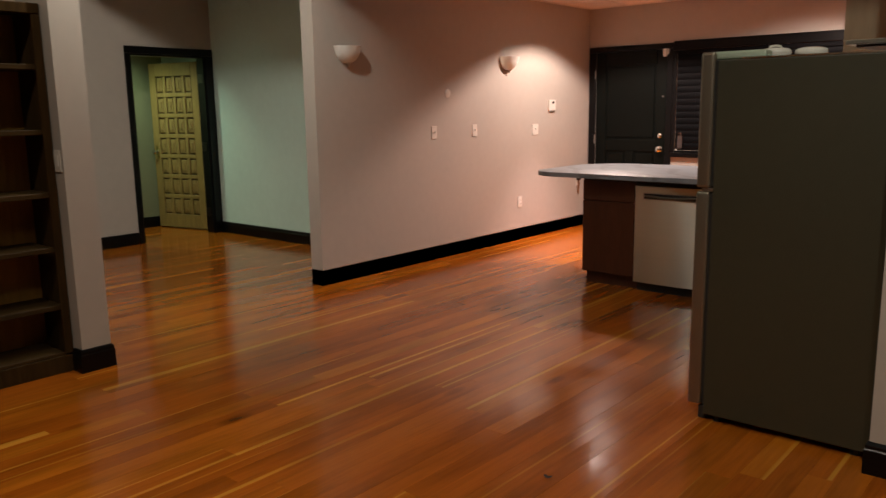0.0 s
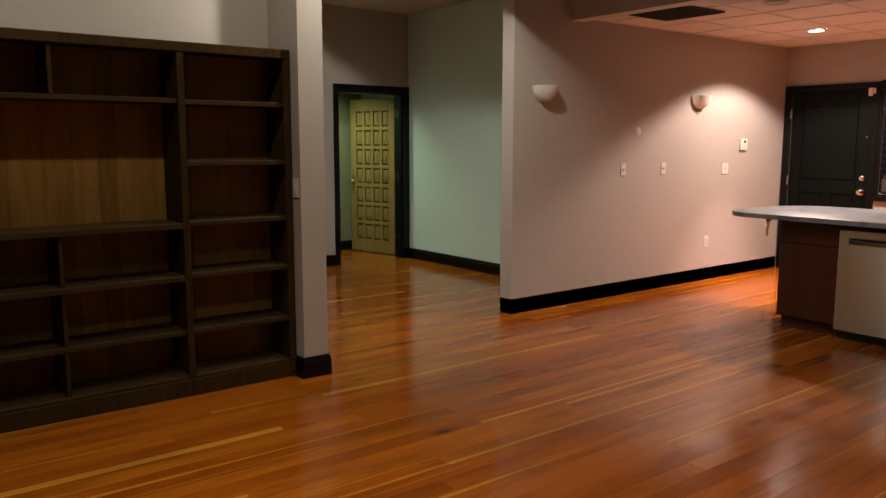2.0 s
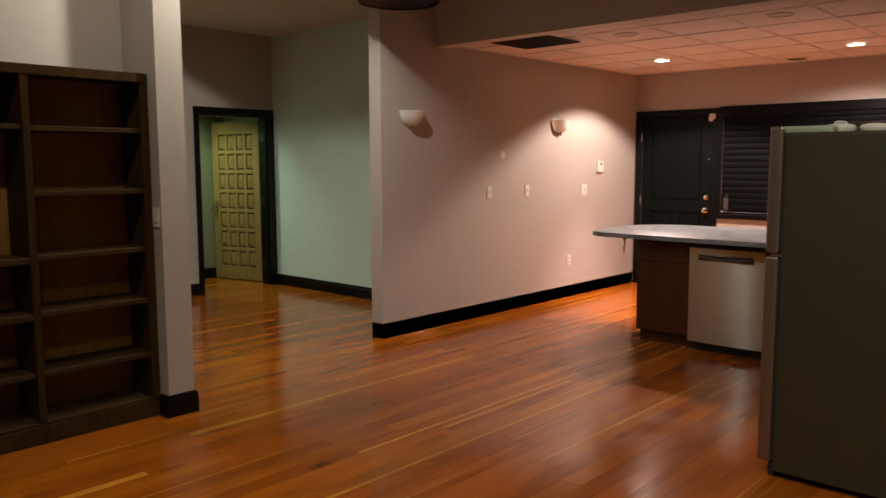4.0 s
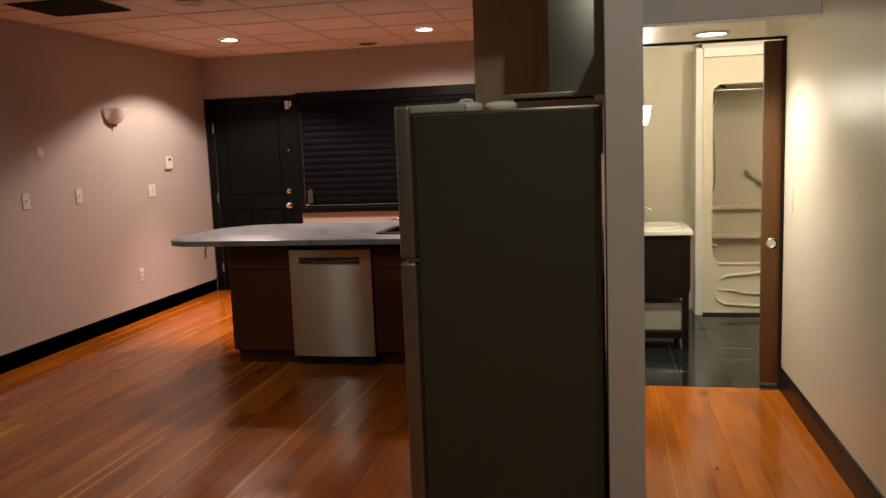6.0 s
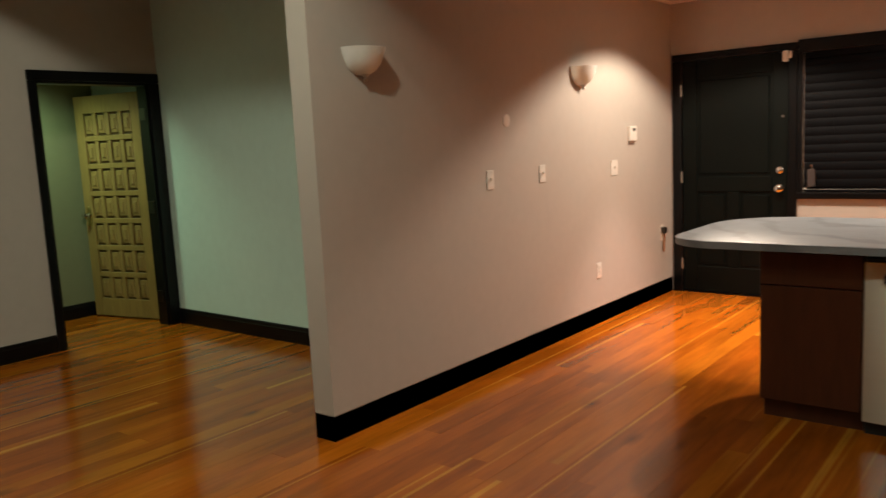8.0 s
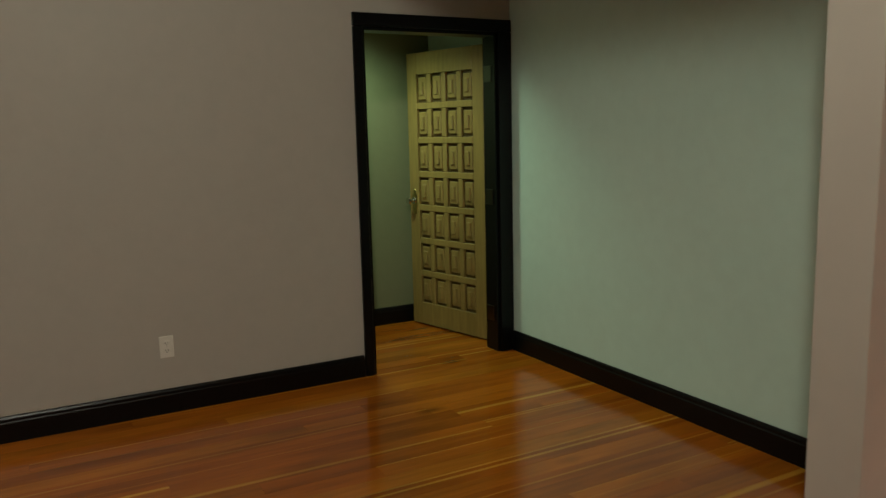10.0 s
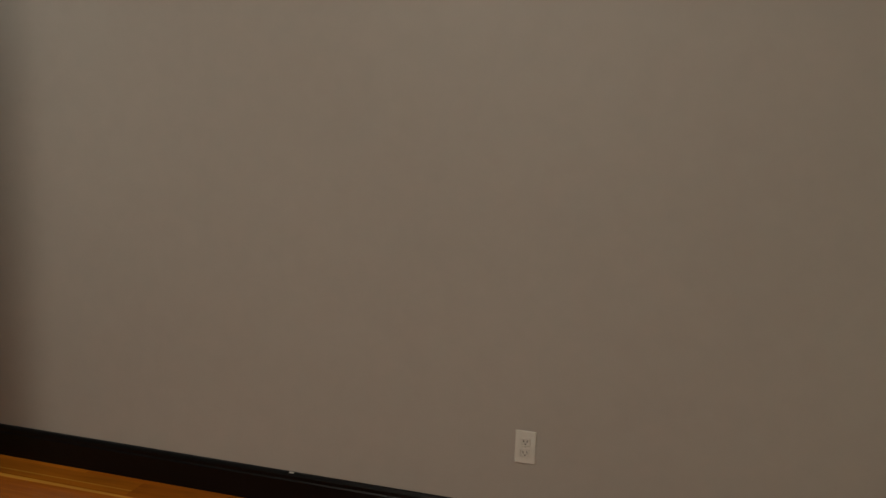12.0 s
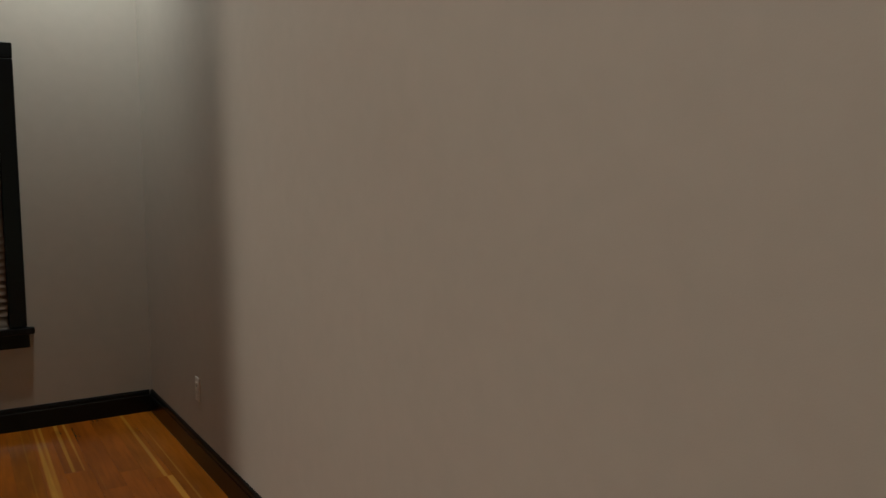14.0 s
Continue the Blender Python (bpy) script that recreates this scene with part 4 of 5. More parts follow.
def base_unit(name, x0, x1, label, drawers, doors):
    c = thing(name, ((x0 + x1) / 2, 1.66, 0), label, "cabinet", "island base cabinets")
    w = (x1 - x0) / 2
    part("carcass", boxed(-w, w, -0.28, 0.28, 0.105, 0.8695), CABINET, c)
    part("toe_kick", boxed(-w + 0.001, w - 0.001, -0.215, 0.25, 0.0, 0.104), CABINET, c)

    def front(nm, a, b, z0, z1):
        d = part(nm, boxed(a + 0.003, b - 0.003, -0.300, -0.2805, z0, z1, bevel=0.002, segments=1), CABINET, c)
        return d

    k = 2 * w / drawers
    for i in range(drawers):
        front("drawer", -w + i * k, -w + (i + 1) * k, 0.690, 0.846)
    k = 2 * w / doors
    for i in range(doors):
        front("door", -w + i * k, -w + (i + 1) * k, 0.112, 0.684)
    return c


base_unit("base_cabinet", 1.618, 2.072, "reddish-brown wooden base cabinet with one drawer", 1, 1)
base_unit("sink_cabinet", 2.676, 3.58, "reddish-brown wooden sink cabinet under the worktop", 1, 2)



def dishwasher():
    x0, x1 = 2.077, 2.669
    d = thing("dishwasher", ((x0 + x1) / 2, 1.64, 0), "stainless steel dishwasher with a pocket handle", "dishwasher")
    w = (x1 - x0) / 2
    part("tub", boxed(-w + 0.004, w - 0.004, -0.27, 0.29, 0.10, 0.869), GASKET, d)
    part("toe_kick", boxed(-w + 0.004, w - 0.004, -0.225, 0.0, 0.0, 0.0765), GASKET, d, "black toe kick")
    bm = bmesh.new()
    lo, n, a = [], 24, w - 0.002
    for z in (0.078, 0.822):
        row = [bm.verts.new((a * (2 * i / n - 1), -0.288 - 0.012 * (1 - abs(2 * i / n - 1) ** 2.1), z)) for i in range(n + 1)]
        lo.append(row + [bm.verts.new((a, -0.271, z)), bm.verts.new((-a, -0.271, z))])
    k = len(lo[0])
    for i in range(k):
        bm.faces.new((lo[0][i], lo[0][(i + 1) % k], lo[1][(i + 1) % k], lo[1][i]))
    bm.faces.new(lo[0])
    bm.faces.new(lo[1])
    door = part("door", bm, STEEL, d, "brushed stainless door", True)
    # the dark gap above the door, its shade drawn as a black strip
    part("gap_strip", boxed(-w + 0.004, w - 0.004, -0.284, -0.271, 0.8235, 0.842, bevel=0.003, segments=1), GASKET, d, "black strip standing for the dark gap under the worktop")
    # no recess is cut: a dark plate on the door carries the pocket's shade
    part("pocket_shade_plate", boxed(-0.213, 0.213, -0.3022, -0.3003, 0.732, 0.768, bevel=0.0008, segments=1), DARK, door, "flat dark plate coloured as the shade in the handle pocket")
    bm = bmesh.new()
    rows = []
    for i in range(21):
        u = i / 20 * 2 - 1
        dip = 0.010 * (1 - u * u) ** 2
        rows.append([bm.verts.new((0.205 * u, y, z)) for y, z in ((-0.3023, 0.746 - dip), (-0.309, 0.743 - dip), (-0.311, 0.750 - dip), (-0.309, 0.757 - dip), (-0.3023, 0.760 - dip))])
    for p, q in zip(rows, rows[1:]):
        for i in range(5):
            bm.faces.new((p[i], p[(i + 1) % 5], q[(i + 1) % 5], q[i]))
    bm.faces.new(rows[0])
    bm.faces.new(rows[-1])
    part("handle", bm, FAUCET, door, "bowed dark steel handle bar in the pocket", True)
    for nm, r in (("pocket_lip", (-0.219, 0.219, 0.7255, 0.7315)), ("pocket_lip", (-0.219, 0.219, 0.7685, 0.7735))):
        part(nm, boxed(r[0], r[1], -0.3055, -0.3003, r[2], r[3], bevel=0.0015, segments=1), NICKEL, door, "thin bright rim of the pocket")
    for x in (-0.219, 0.2135):
        part("pocket_lip", boxed(x, x + 0.0055, -0.3055, -0.3003, 0.732, 0.768, bevel=0.0015, segments=1), NICKEL, door)
    return d


dishwasher()


def sink():
    s = thing("kitchen_sink", (0, 0, 0), "black composite drop-in kitchen sink", "sink")
    x0, x1, y0, y1, z = SX0 - 0.025, SX1 + 0.025, SY0 - 0.025, SY1 + 0.025, 0.9095
    for r in ((x0, x1, y0, y0 + 0.05), (x0, x1, y1 - 0.06, y1), (x0, x0 + 0.05, y0 + 0.0505, y1 - 0.0605), (x1 - 0.05, x1, y0 + 0.0505, y1 - 0.0605)):
        part("rim", boxed(r[0], r[1], r[2], r[3], z, z + 0.010, bevel=0.003), SINK, s)
    a, b, c, d = SX0 + 0.012, SX1 - 0.012, SY0 + 0.012, SY1 - 0.022
    bm = bmesh.new()
    box(bm, a - 0.008, b + 0.008, c - 0.008, d + 0.008, 0.70, 0.712)
    for r in ((a - 0.008, a, c, d), (b, b + 0.008, c, d), (a - 0.008, b + 0.008, c - 0.008, c), (a - 0.008, b + 0.008, d, d + 0.008)):
        box(bm, *r, 0.7121, 0.9094)
    part("basin", bm, SINK, s)
    bm = bmesh.new()
    lathe(bm, [(0.045, 0.7125), (0.040, 0.716), (0.020, 0.7145), (0.0005, 0.7145)], ((a + b) / 2, (c + d) / 2, 0), 20)
    part("drain", bm, NICKEL, s, "", True)


sink()


def faucet():
    f = thing("kitchen_faucet", (3.042, 1.985, 0.9095), "brushed nickel pull-down kitchen faucet behind the sink", "faucet")
    bm = bmesh.new()
    lathe(bm, [(0.027, 0), (0.026, 0.006), (0.020, 0.012), (0.018, 0.09), (0.017, 0.10), (0.001, 0.10)], (0, 0, 0), 24)
    part("base", bm, FAUCET, f, "", True)
    pts = [(0, 0, 0.09), (0, 0, 0.245)]
    for i in range(13):
        a = math.pi * i / 12 * 0.97
        pts.append((0, -0.075 + 0.075 * math.cos(a), 0.25 + 0.085 * math.sin(a)))
    pts.append((0, -0.155, 0.205))
    swing = Matrix.Rotation(radians(-26), 3, "Z")
    pts = [tuple(swing @ Vector(p)) for p in pts]
    part("spout", tube(bmesh.new(), pts, 0.0135, 14), FAUCET, f, "", True)
    part("spray_head", tube(bmesh.new(), [tuple(swing @ Vector(p)) for p in ((0, -0.154, 0.215), (0, -0.157, 0.185), (0, -0.163, 0.135), (0, -0.164, 0.130))], [0.016, 0.018, 0.020, 0.017], 14), FAUCET, f, "", True)
    part("lever", tube(bmesh.new(), [(0.015, 0, 0.075), (0.05, 0, 0.078), (0.085, 0, 0.08), (0.092, 0, 0.085), (0.094, 0.0, 0.14)], [0.014, 0.015, 0.014, 0.010, 0.006], 12), FAUCET, f, "", True)


faucet()
so = thing("soap_dispenser", (2.72, 1.975, 0.9095), "brushed nickel soap dispenser beside the sink", "soap dispenser")
bm = bmesh.new()
lathe(bm, [(0.019, 0), (0.018, 0.006), (0.011, 0.010), (0.011, 0.045), (0.016, 0.048), (0.016, 0.062), (0.001, 0.064)], (0, 0, 0), 18)
part("pump", bm, NICKEL, so, "", True)
part("nozzle", tube(bmesh.new(), [(0, 0, 0.055), (-0.05, -0.02, 0.060), (-0.075, -0.03, 0.054)], [0.007, 0.005, 0.004], 10), NICKEL, so, "", True)
ho = thing("black_cable", (2.78, 1.97, 0.9115), "thin black cable lying on the worktop", "cable")
part("loop", tube(bmesh.new(), [(-0.03, 0.01, 0.003), (0.0, 0.02, 0.010), (0.03, 0.012, 0.014), (0.05, -0.01, 0.004), (0.035, -0.02, 0.003)], 0.003, 8), GASKET, ho, "", True)

# ---------------------------------------------------------------- fridge


def fridge():
    f = thing("fridge", (3.842, -0.415, 0), "tall dark-sided fridge-freezer with dull steel doors", "fridge")
    x0, x1, y0, y1, zt = -0.325, 0.362, -0.385, 0.385, 1.612
    part("cabinet", boxed(x0, x1, y0, y1, 0.035, zt, bevel=0.006, segments=2), FRIDGE, f)
    part("top_trim", boxed(x0 + 0.10, x1 - 0.005, y0 - 0.001, y0 + 0.012, zt, zt + 0.006), STEEL, f, "pale metal top edge")
    for nm, a, b, lab in (("freezer_door", 1.068, 1.648, "dull steel freezer door"), ("fridge_door", 0.075, 1.053, "dull steel fridge door")):
        part("gasket", boxed(x0 - 0.013, x0 - 0.0005, y0 + 0.008, y1 - 0.008, a + 0.008, min(b - 0.01, zt)), GASKET, f)
        d = part(nm, boxed(x0 - 0.075, x0 - 0.0135, y0 - 0.002, y1 + 0.002, a, b, bevel=0.016, segments=4), FRIDGE_D, f, lab, True)
        z0, z1 = (a + 0.02, a + 0.38) if nm == "freezer_door" else (b - 0.55, b - 0.02)
        part("handle", tube(bmesh.new(), [(x0 - 0.075, y1 - 0.06, z0), (x0 - 0.115, y1 - 0.06, z0 + 0.03), (x0 - 0.115, y1 - 0.06, z1 - 0.03), (x0 - 0.075, y1 - 0.06, z1)], 0.011, 10), STEEL, d, "", True)
    part("hinge", boxed(x0 - 0.05, x0 + 0.02, y0 + 0.004, y0 + 0.05, 1.0535, 1.0675, bevel=0.002, segments=1), NICKEL, f, "bright middle hinge")
    part("hinge_cover", boxed(x0 - 0.06, x0 + 0.19, y0 + 0.02, y0 + 0.10, zt + 0.0005, zt + 0.036, bevel=0.012, segments=3), GREENISH, f, "grey-green plastic hinge cover", True)
    part("kick_grille", boxed(x0 - 0.03, x0 - 0.0, y0 + 0.02, y1 - 0.02, 0.006, 0.066, bevel=0.003, segments=1), GASKET, f, "black kick grille")
    for dx in (x0 + 0.05, x1 - 0.06):
        for dy in (y0 + 0.05, y1 - 0.05):
            bm = bmesh.new()
            lathe(bm, [(0.02, 0), (0.02, 0.03), (0.012, 0.0345), (0.0005, 0.0345)], (dx, dy, 0), 12)
            part("foot", bm, GASKET, f)


fridge()


def lidded_dish(x, y, lid):
    d = thing("white_dish", (x, y, 1.6125), "white lidded ceramic dish on top of the fridge" if lid else "white ceramic bowl on top of the fridge", "dish")
    bm = bmesh.new()
    lathe(bm, [(0.040, 0), (0.058, 0.008), (0.066, 0.024), (0.064, 0.034), (0.056, 0.042), (0.030, 0.047), (0.001, 0.048)], (0, 0, 0), 28)
    part("body", bm, PORCELAIN, d, "", True)
    if lid:
        part("handle", tube(bmesh.new(), [(-0.026, 0, 0.044), (-0.022, 0, 0.053), (0, 0, 0.056), (0.022, 0, 0.053), (0.026, 0, 0.044)], 0.005, 8), PORCELAIN, d, "", True)


lidded_dish(3.690, -0.62, True)
lidded_dish(3.816, -0.55, False)

def dry_leaf(x, y, size, turn):
    d = thing("dry_leaf", (0, 0, 0), "small dark curled dry leaf scrap lying on the floorboards", "debris")
    bm = bmesh.new()
    n = 6
    rows = []
    for i in range(n + 1):
        u = i / n
        w = 0.35 * size * math.sin(math.pi * (0.12 + 0.86 * u)) * (1 + 0.25 * math.sin(9 * u))
        lift = 0.0022 + 0.22 * size * (2 * u - 1) ** 2
        rows.append([bm.verts.new((size * (u - 0.5), v * w, lift + 0.18 * w * abs(v) + dz)) for dz in (0, 0.0008) for v in (-1, 0, 1)])
    for p, q in zip(rows, rows[1:]):
        for k in ((0, 1), (1, 2), (2, 5), (5, 4), (4, 3), (3, 0)):
            bm.faces.new((p[k[0]], p[k[1]], q[k[1]], q[k[0]]))
    for r in (rows[0], rows[-1]):
        bm.faces.new((r[0], r[1], r[2], r[5], r[4], r[3]))
    part("blade", bm, DRY, d)
    d.matrix_world = pose(x, y, 0, 0, 0, turn)


fl = thing("paint_chip", (DOOR_X + 0.010, -1.82, 0.1285), "tiny white paint chip on top of the black baseboard", "debris")
part("flake", boxed(-0.004, 0.005, -0.010, 0.009, 0.0, 0.004, bevel=0.0015, segments=1), WHITE, fl)
DRY = material("dry_leaf_brown", (0.030, 0.014, 0.006), 0.7, grain=0.3, scale=60)
dry_leaf(3.272, -1.714, 0.034, 25)
dry_leaf(4.699, -0.151, 0.026, 80)

# ---------------------------------------------------------------- hood and wall cabinet


def hood():
    h = thing("range_hood", (KITCHEN_X, 0.74, 1.737), "steel chimney range hood on the kitchen wall", "range hood")
    part("canopy", boxed(-0.50, -0.001, -0.38, 0.38, -0.02, 0.004, bevel=0.004), HOOD, h)
    part("chimney", boxed(-0.285, -0.001, -0.16, 0.16, 0.0045, KITCHEN_Z - 1.745 - 0.035 + 0.3, bevel=0.006), HOOD, h, "tall steel chimney", True)
    part("filter", boxed(-0.46, -0.05, -0.33, 0.33, -0.032, -0.0205, bevel=0.003, segments=1), GUN, h, "dark grease filter")
    for i in range(4):
        bm = bmesh.new()
        lathe(bm, [(0.010, -0.505), (0.009, -0.510), (0.0005, -0.510)], (0, -0.06 + 0.04 * i, 0), 12, axis="x")
        part("button", bm, CHROME, h)


hood()
uc = thing("wall_cabinet", (3.775, 2.11, 1.40), "brown-grey wall cabinet hanging beside the hood", "cabinet")
UC = material("brown_cabinet_side", (0.40, 0.31, 0.19), 0.45, grain=0.15, scale=24, bump=0.1, stretch=(1, 1, 0.15))
part("carcass", boxed(-0.445, 0.443, -0.19, 0.19, 0.0, 1.118, bevel=0.002, segments=1), UC, uc)
part("door", boxed(-0.444, -0.002, -0.209, -0.1905, 0.003, 1.115, bevel=0.003, segments=1), UC, uc)
part("door", boxed(0.002, 0.442, -0.209, -0.1905, 0.003, 1.115, bevel=0.003, segments=1), UC, uc)
rg = thing("range_counter", (3.90, 0.95, 0), "dark base cabinets with a worktop along the kitchen wall", "cabinet")
part("carcass", boxed(-0.28, 0.313, -1.0, 1.0, 0.10, 0.86), CABINET, rg)
part("toe_kick", boxed(-0.22, 0.313, -0.99, 0.99, 0.0, 0.0995), CABINET, rg)
part("worktop", boxed(-0.30, 0.313, -1.01, 1.01, 0.8605, 0.90, bevel=0.005), MARBLE, rg, "grey marble-patterned worktop")

# ---------------------------------------------------------------- bathroom
BX0, BX1, TUB_Y = 4.36, 6.1, 3.10
wall("wall_bath_front", CREAM, "cream painted wall above the bathroom opening", (HALL_X1 + 0.0, BX1, BATH_Y + 0.122, BATH_Y + 0.24, 0, 2.5), (HALL_X0 + 0.002, HALL_X1, BATH_Y + 0.052, BATH_Y + 0.16, 2.032, 2.5))
wall("wall_bath_west", CREAM, "cream painted bathroom wall behind the vanity", (HALL_X0 + 0.001, BX0, BATH_Y + 0.162, 4.2, 0, 2.5))
wall("wall_bath_north", CREAM, "cream painted bathroom wall", (BX0, 5.018, 3.36, 3.48, 0, 2.5), (5.019, BX1, TUB_Y + 0.06, TUB_Y + 0.16, 2.17, 2.5), (BX0, BX1, 4.06, 4.2, 0, 2.5))
wall("wall_bath_east", CREAM, "cream painted bathroom wall", (BX1, BX1 + 0.12, BATH_Y + 0.122, 4.2, 0, 2.5))
solid("ceiling_bath", boxed(HALL_X0, BX1 + 0.12, BATH_Y + 0.06, 4.2, 2.5, 2.6), CEIL, "white painted bathroom ceiling", "ceiling", "structure")
door3 = tagged(new("door_3"), "dark-framed bathroom opening with a sliding door", "door", "", "structure")
part("head_track", boxed(HALL_X0 + 0.002, HALL_X1 - 0.002, BATH_Y + 0.002, BATH_Y + 0.048, 2.017, 2.0295), BLACK, door3, "dark head track")
part("jamb", boxed(HALL_X0 + 0.001, HALL_X0 + 0.008, BATH_Y + 0.002, BATH_Y + 0.16, 0, 2.0165), BLACK, door3)
part("jamb", boxed(HALL_X1 - 0.009, HALL_X1 - 0.001, BATH_Y + 0.002, BATH_Y + 0.06, 0, 2.0165), BLACK, door3)
sd = thing("sliding_door", (5.245, BATH_Y + 0.085, 0.012), "orange-brown wooden sliding door pushed half into the wall", "door")
part("slab", boxed(-0.125, 0.60, -0.018, 0.018, 0, 2.002, bevel=0.003, segments=1), SLIDER, sd)
bm = bmesh.new()
lathe(bm, [(0.030, -0.019), (0.031, -0.022), (0.026, -0.024), (0.022, -0.020), (0.0005, -0.0195)], (-0.075, 0, 0.845), 24, axis="y")
part("pull", bm, CHROME, sd, "round metal flush pull", True)
baseboard("baseboard_bath", [(BX0, BATH_Y + 0.17), (BX0, 3.36), (5.0, 3.36)], WHITE_TRIM, "white painted moulded baseboard")


def vanity():
    v = thing("vanity", (4.585, 2.28, 0), "dark wooden bathroom vanity with an open shelf", "vanity")
    x0, x1, y0, y1 = -0.205, 0.205, -0.36, 0.36
    VW = material("espresso_wood", (0.0085, 0.0052, 0.0032), 0.42, grain=0.3, scale=30, bump=0.1, stretch=(1, 1, 0.15), specular=0.18)
    for dx in (x0, x1 - 0.045):
        for dy in (y0, y1 - 0.045):
            part("leg", boxed(dx, dx + 0.045, dy, dy + 0.045, 0.0, 0.82, bevel=0.002, segments=1), VW, v)
    part("side_panel", boxed(x0 + 0.046, x1 - 0.046, y0 + 0.008, y0 + 0.022, 0.40, 0.815), VW, v)
    part("side_panel", boxed(x0 + 0.046, x1 - 0.046, y1 - 0.022, y1 - 0.008, 0.40, 0.815), VW, v)
    part("rail", boxed(x0 + 0.046, x1 - 0.046, y0 + 0.003, y0 + 0.030, 0.375, 0.399), VW, v)
    part("floor", boxed(x0 + 0.02, x1 - 0.02, y0 + 0.046, y1 - 0.046, 0.376, 0.398), VW, v)
    part("drawer", boxed(x1 - 0.044, x1 + 0.014, y0 + 0.047, y1 - 0.047, 0.41, 0.81, bevel=0.003, segments=1), VW, v)
    for k in (0.50, 0.68):
        bm = bmesh.new()
        lathe(bm, [(0.006, x1 + 0.014), (0.006, x1 + 0.028), (0.013, x1 + 0.032), (0.012, x1 + 0.040), (0.0005, x1 + 0.042)], (0, 0, k), 14, axis="x")
        part("knob", bm, GUN, v)
    part("shelf", boxed(x0 + 0.01, x1 - 0.01, y0 + 0.01, y1 - 0.01, 0.105, 0.130), VW, v)
    part("rail", boxed(x0 + 0.046, x1 - 0.046, y0 + 0.003, y0 + 0.0095, 0.085, 0.135), VW, v)
    part("countertop", boxed(x0 - 0.012, x1 + 0.025, y0 - 0.02, y1 + 0.02, 0.8205, 0.852, bevel=0.006), PORCELAIN, v, "white countertop", True)
    bm = bmesh.new()
    lathe(bm, [(0.150, 0.8525), (0.146, 0.857), (0.138, 0.8545), (0.10, 0.853), (0.0005, 0.8528)], (0.03, 0.0, 0), 28, squash=1.3)
    part("basin", bm, PORCELAIN, v, "white oval basin", True)


vanity()
vf = thing("vanity_faucet", (4.42, 2.20, 0.8525), "brushed nickel basin faucet on the vanity", "faucet")
bm = bmesh.new()
lathe(bm, [(0.026, 0), (0.024, 0.006), (0.014, 0.012), (0.013, 0.07), (0.0005, 0.072)], (0, 0, 0), 18)
part("base", bm, NICKEL, vf, "", True)
part("spout", tube(bmesh.new(), [(0, 0, 0.05), (0.02, 0, 0.10), (0.06, 0, 0.135), (0.11, 0, 0.135), (0.135, 0, 0.115)], [0.011, 0.011, 0.010, 0.009, 0.008], 12), NICKEL, vf, "", True)
part("lever", tube(bmesh.new(), [(0, -0.02, 0.02), (0, -0.06, 0.045), (0.0, -0.075, 0.05)], [0.012, 0.010, 0.006], 10), NICKEL, vf, "", True)
gb = thing("storage_box", (4.585, 2.22, 0.1305), "grey fabric storage box on the vanity shelf", "box")
part("body", boxed(-0.165, 0.165, -0.22, 0.20, 0, 0.155, bevel=0.004), GREY_BOX, gb)
part("lid", boxed(-0.170, 0.170, -0.225, 0.205, 0.1555, 0.195, bevel=0.005), GREY_BOX, gb, "pale grey lid")
wc = thing("wall_mirror", (BX0, 2.32, 1.53), "tall frameless mirror cabinet on the bathroom wall", "mirror")
part("body", boxed(0.001, 0.10, -0.23, 0.23, -0.335, 0.335, bevel=0.003, segments=1), CHROME, wc)
MIRROR = bpy.data.materials.new("mirror")
MIRROR.use_nodes = True
MIRROR.node_tree.nodes["Principled BSDF"].inputs["Metallic"].default_value = 1.0
MIRROR.node_tree.nodes["Principled BSDF"].inputs["Roughness"].default_value = 0.03
MIRROR.node_tree.nodes["Principled BSDF"].inputs["Base Color"].default_value = (0.85, 0.85, 0.83, 1)
part("glass", boxed(0.1005, 0.104, -0.228, 0.228, -0.333, 0.333), MIRROR, wc, "mirror glass")
bs = thing("bathroom_sconce", (BX0, 1.86, 1.565), "lit frosted glass wall lamp beside the mirror", "wall lamp")
bm = bmesh.new()
lathe(bm, [(0.055, 0.001), (0.053, 0.014), (0.030, 0.020), (0.0005, 0.020)], (0, 0, 0), 22, axis="x")
part("backplate", bm, CHROME, bs, "", True)
part("arm", tube(bmesh.new(), [(0.015, 0, 0), (0.05, 0, -0.035), (0.09, 0, -0.035), (0.12, 0, -0.005), (0.125, 0, 0.02)], 0.007, 10), CHROME, bs, "", True)
bm = bmesh.new()
lathe(bm, [(0.020, 0.02), (0.031, 0.034), (0.040, 0.08), (0.050, 0.145), (0.047, 0.146), (0.036, 0.08), (0.018, 0.03)], (0.125, 0, 0), 24)
sh = part("shade", bm, BULB, bs, "glowing frosted glass shade", True)
sh.visible_shadow = False


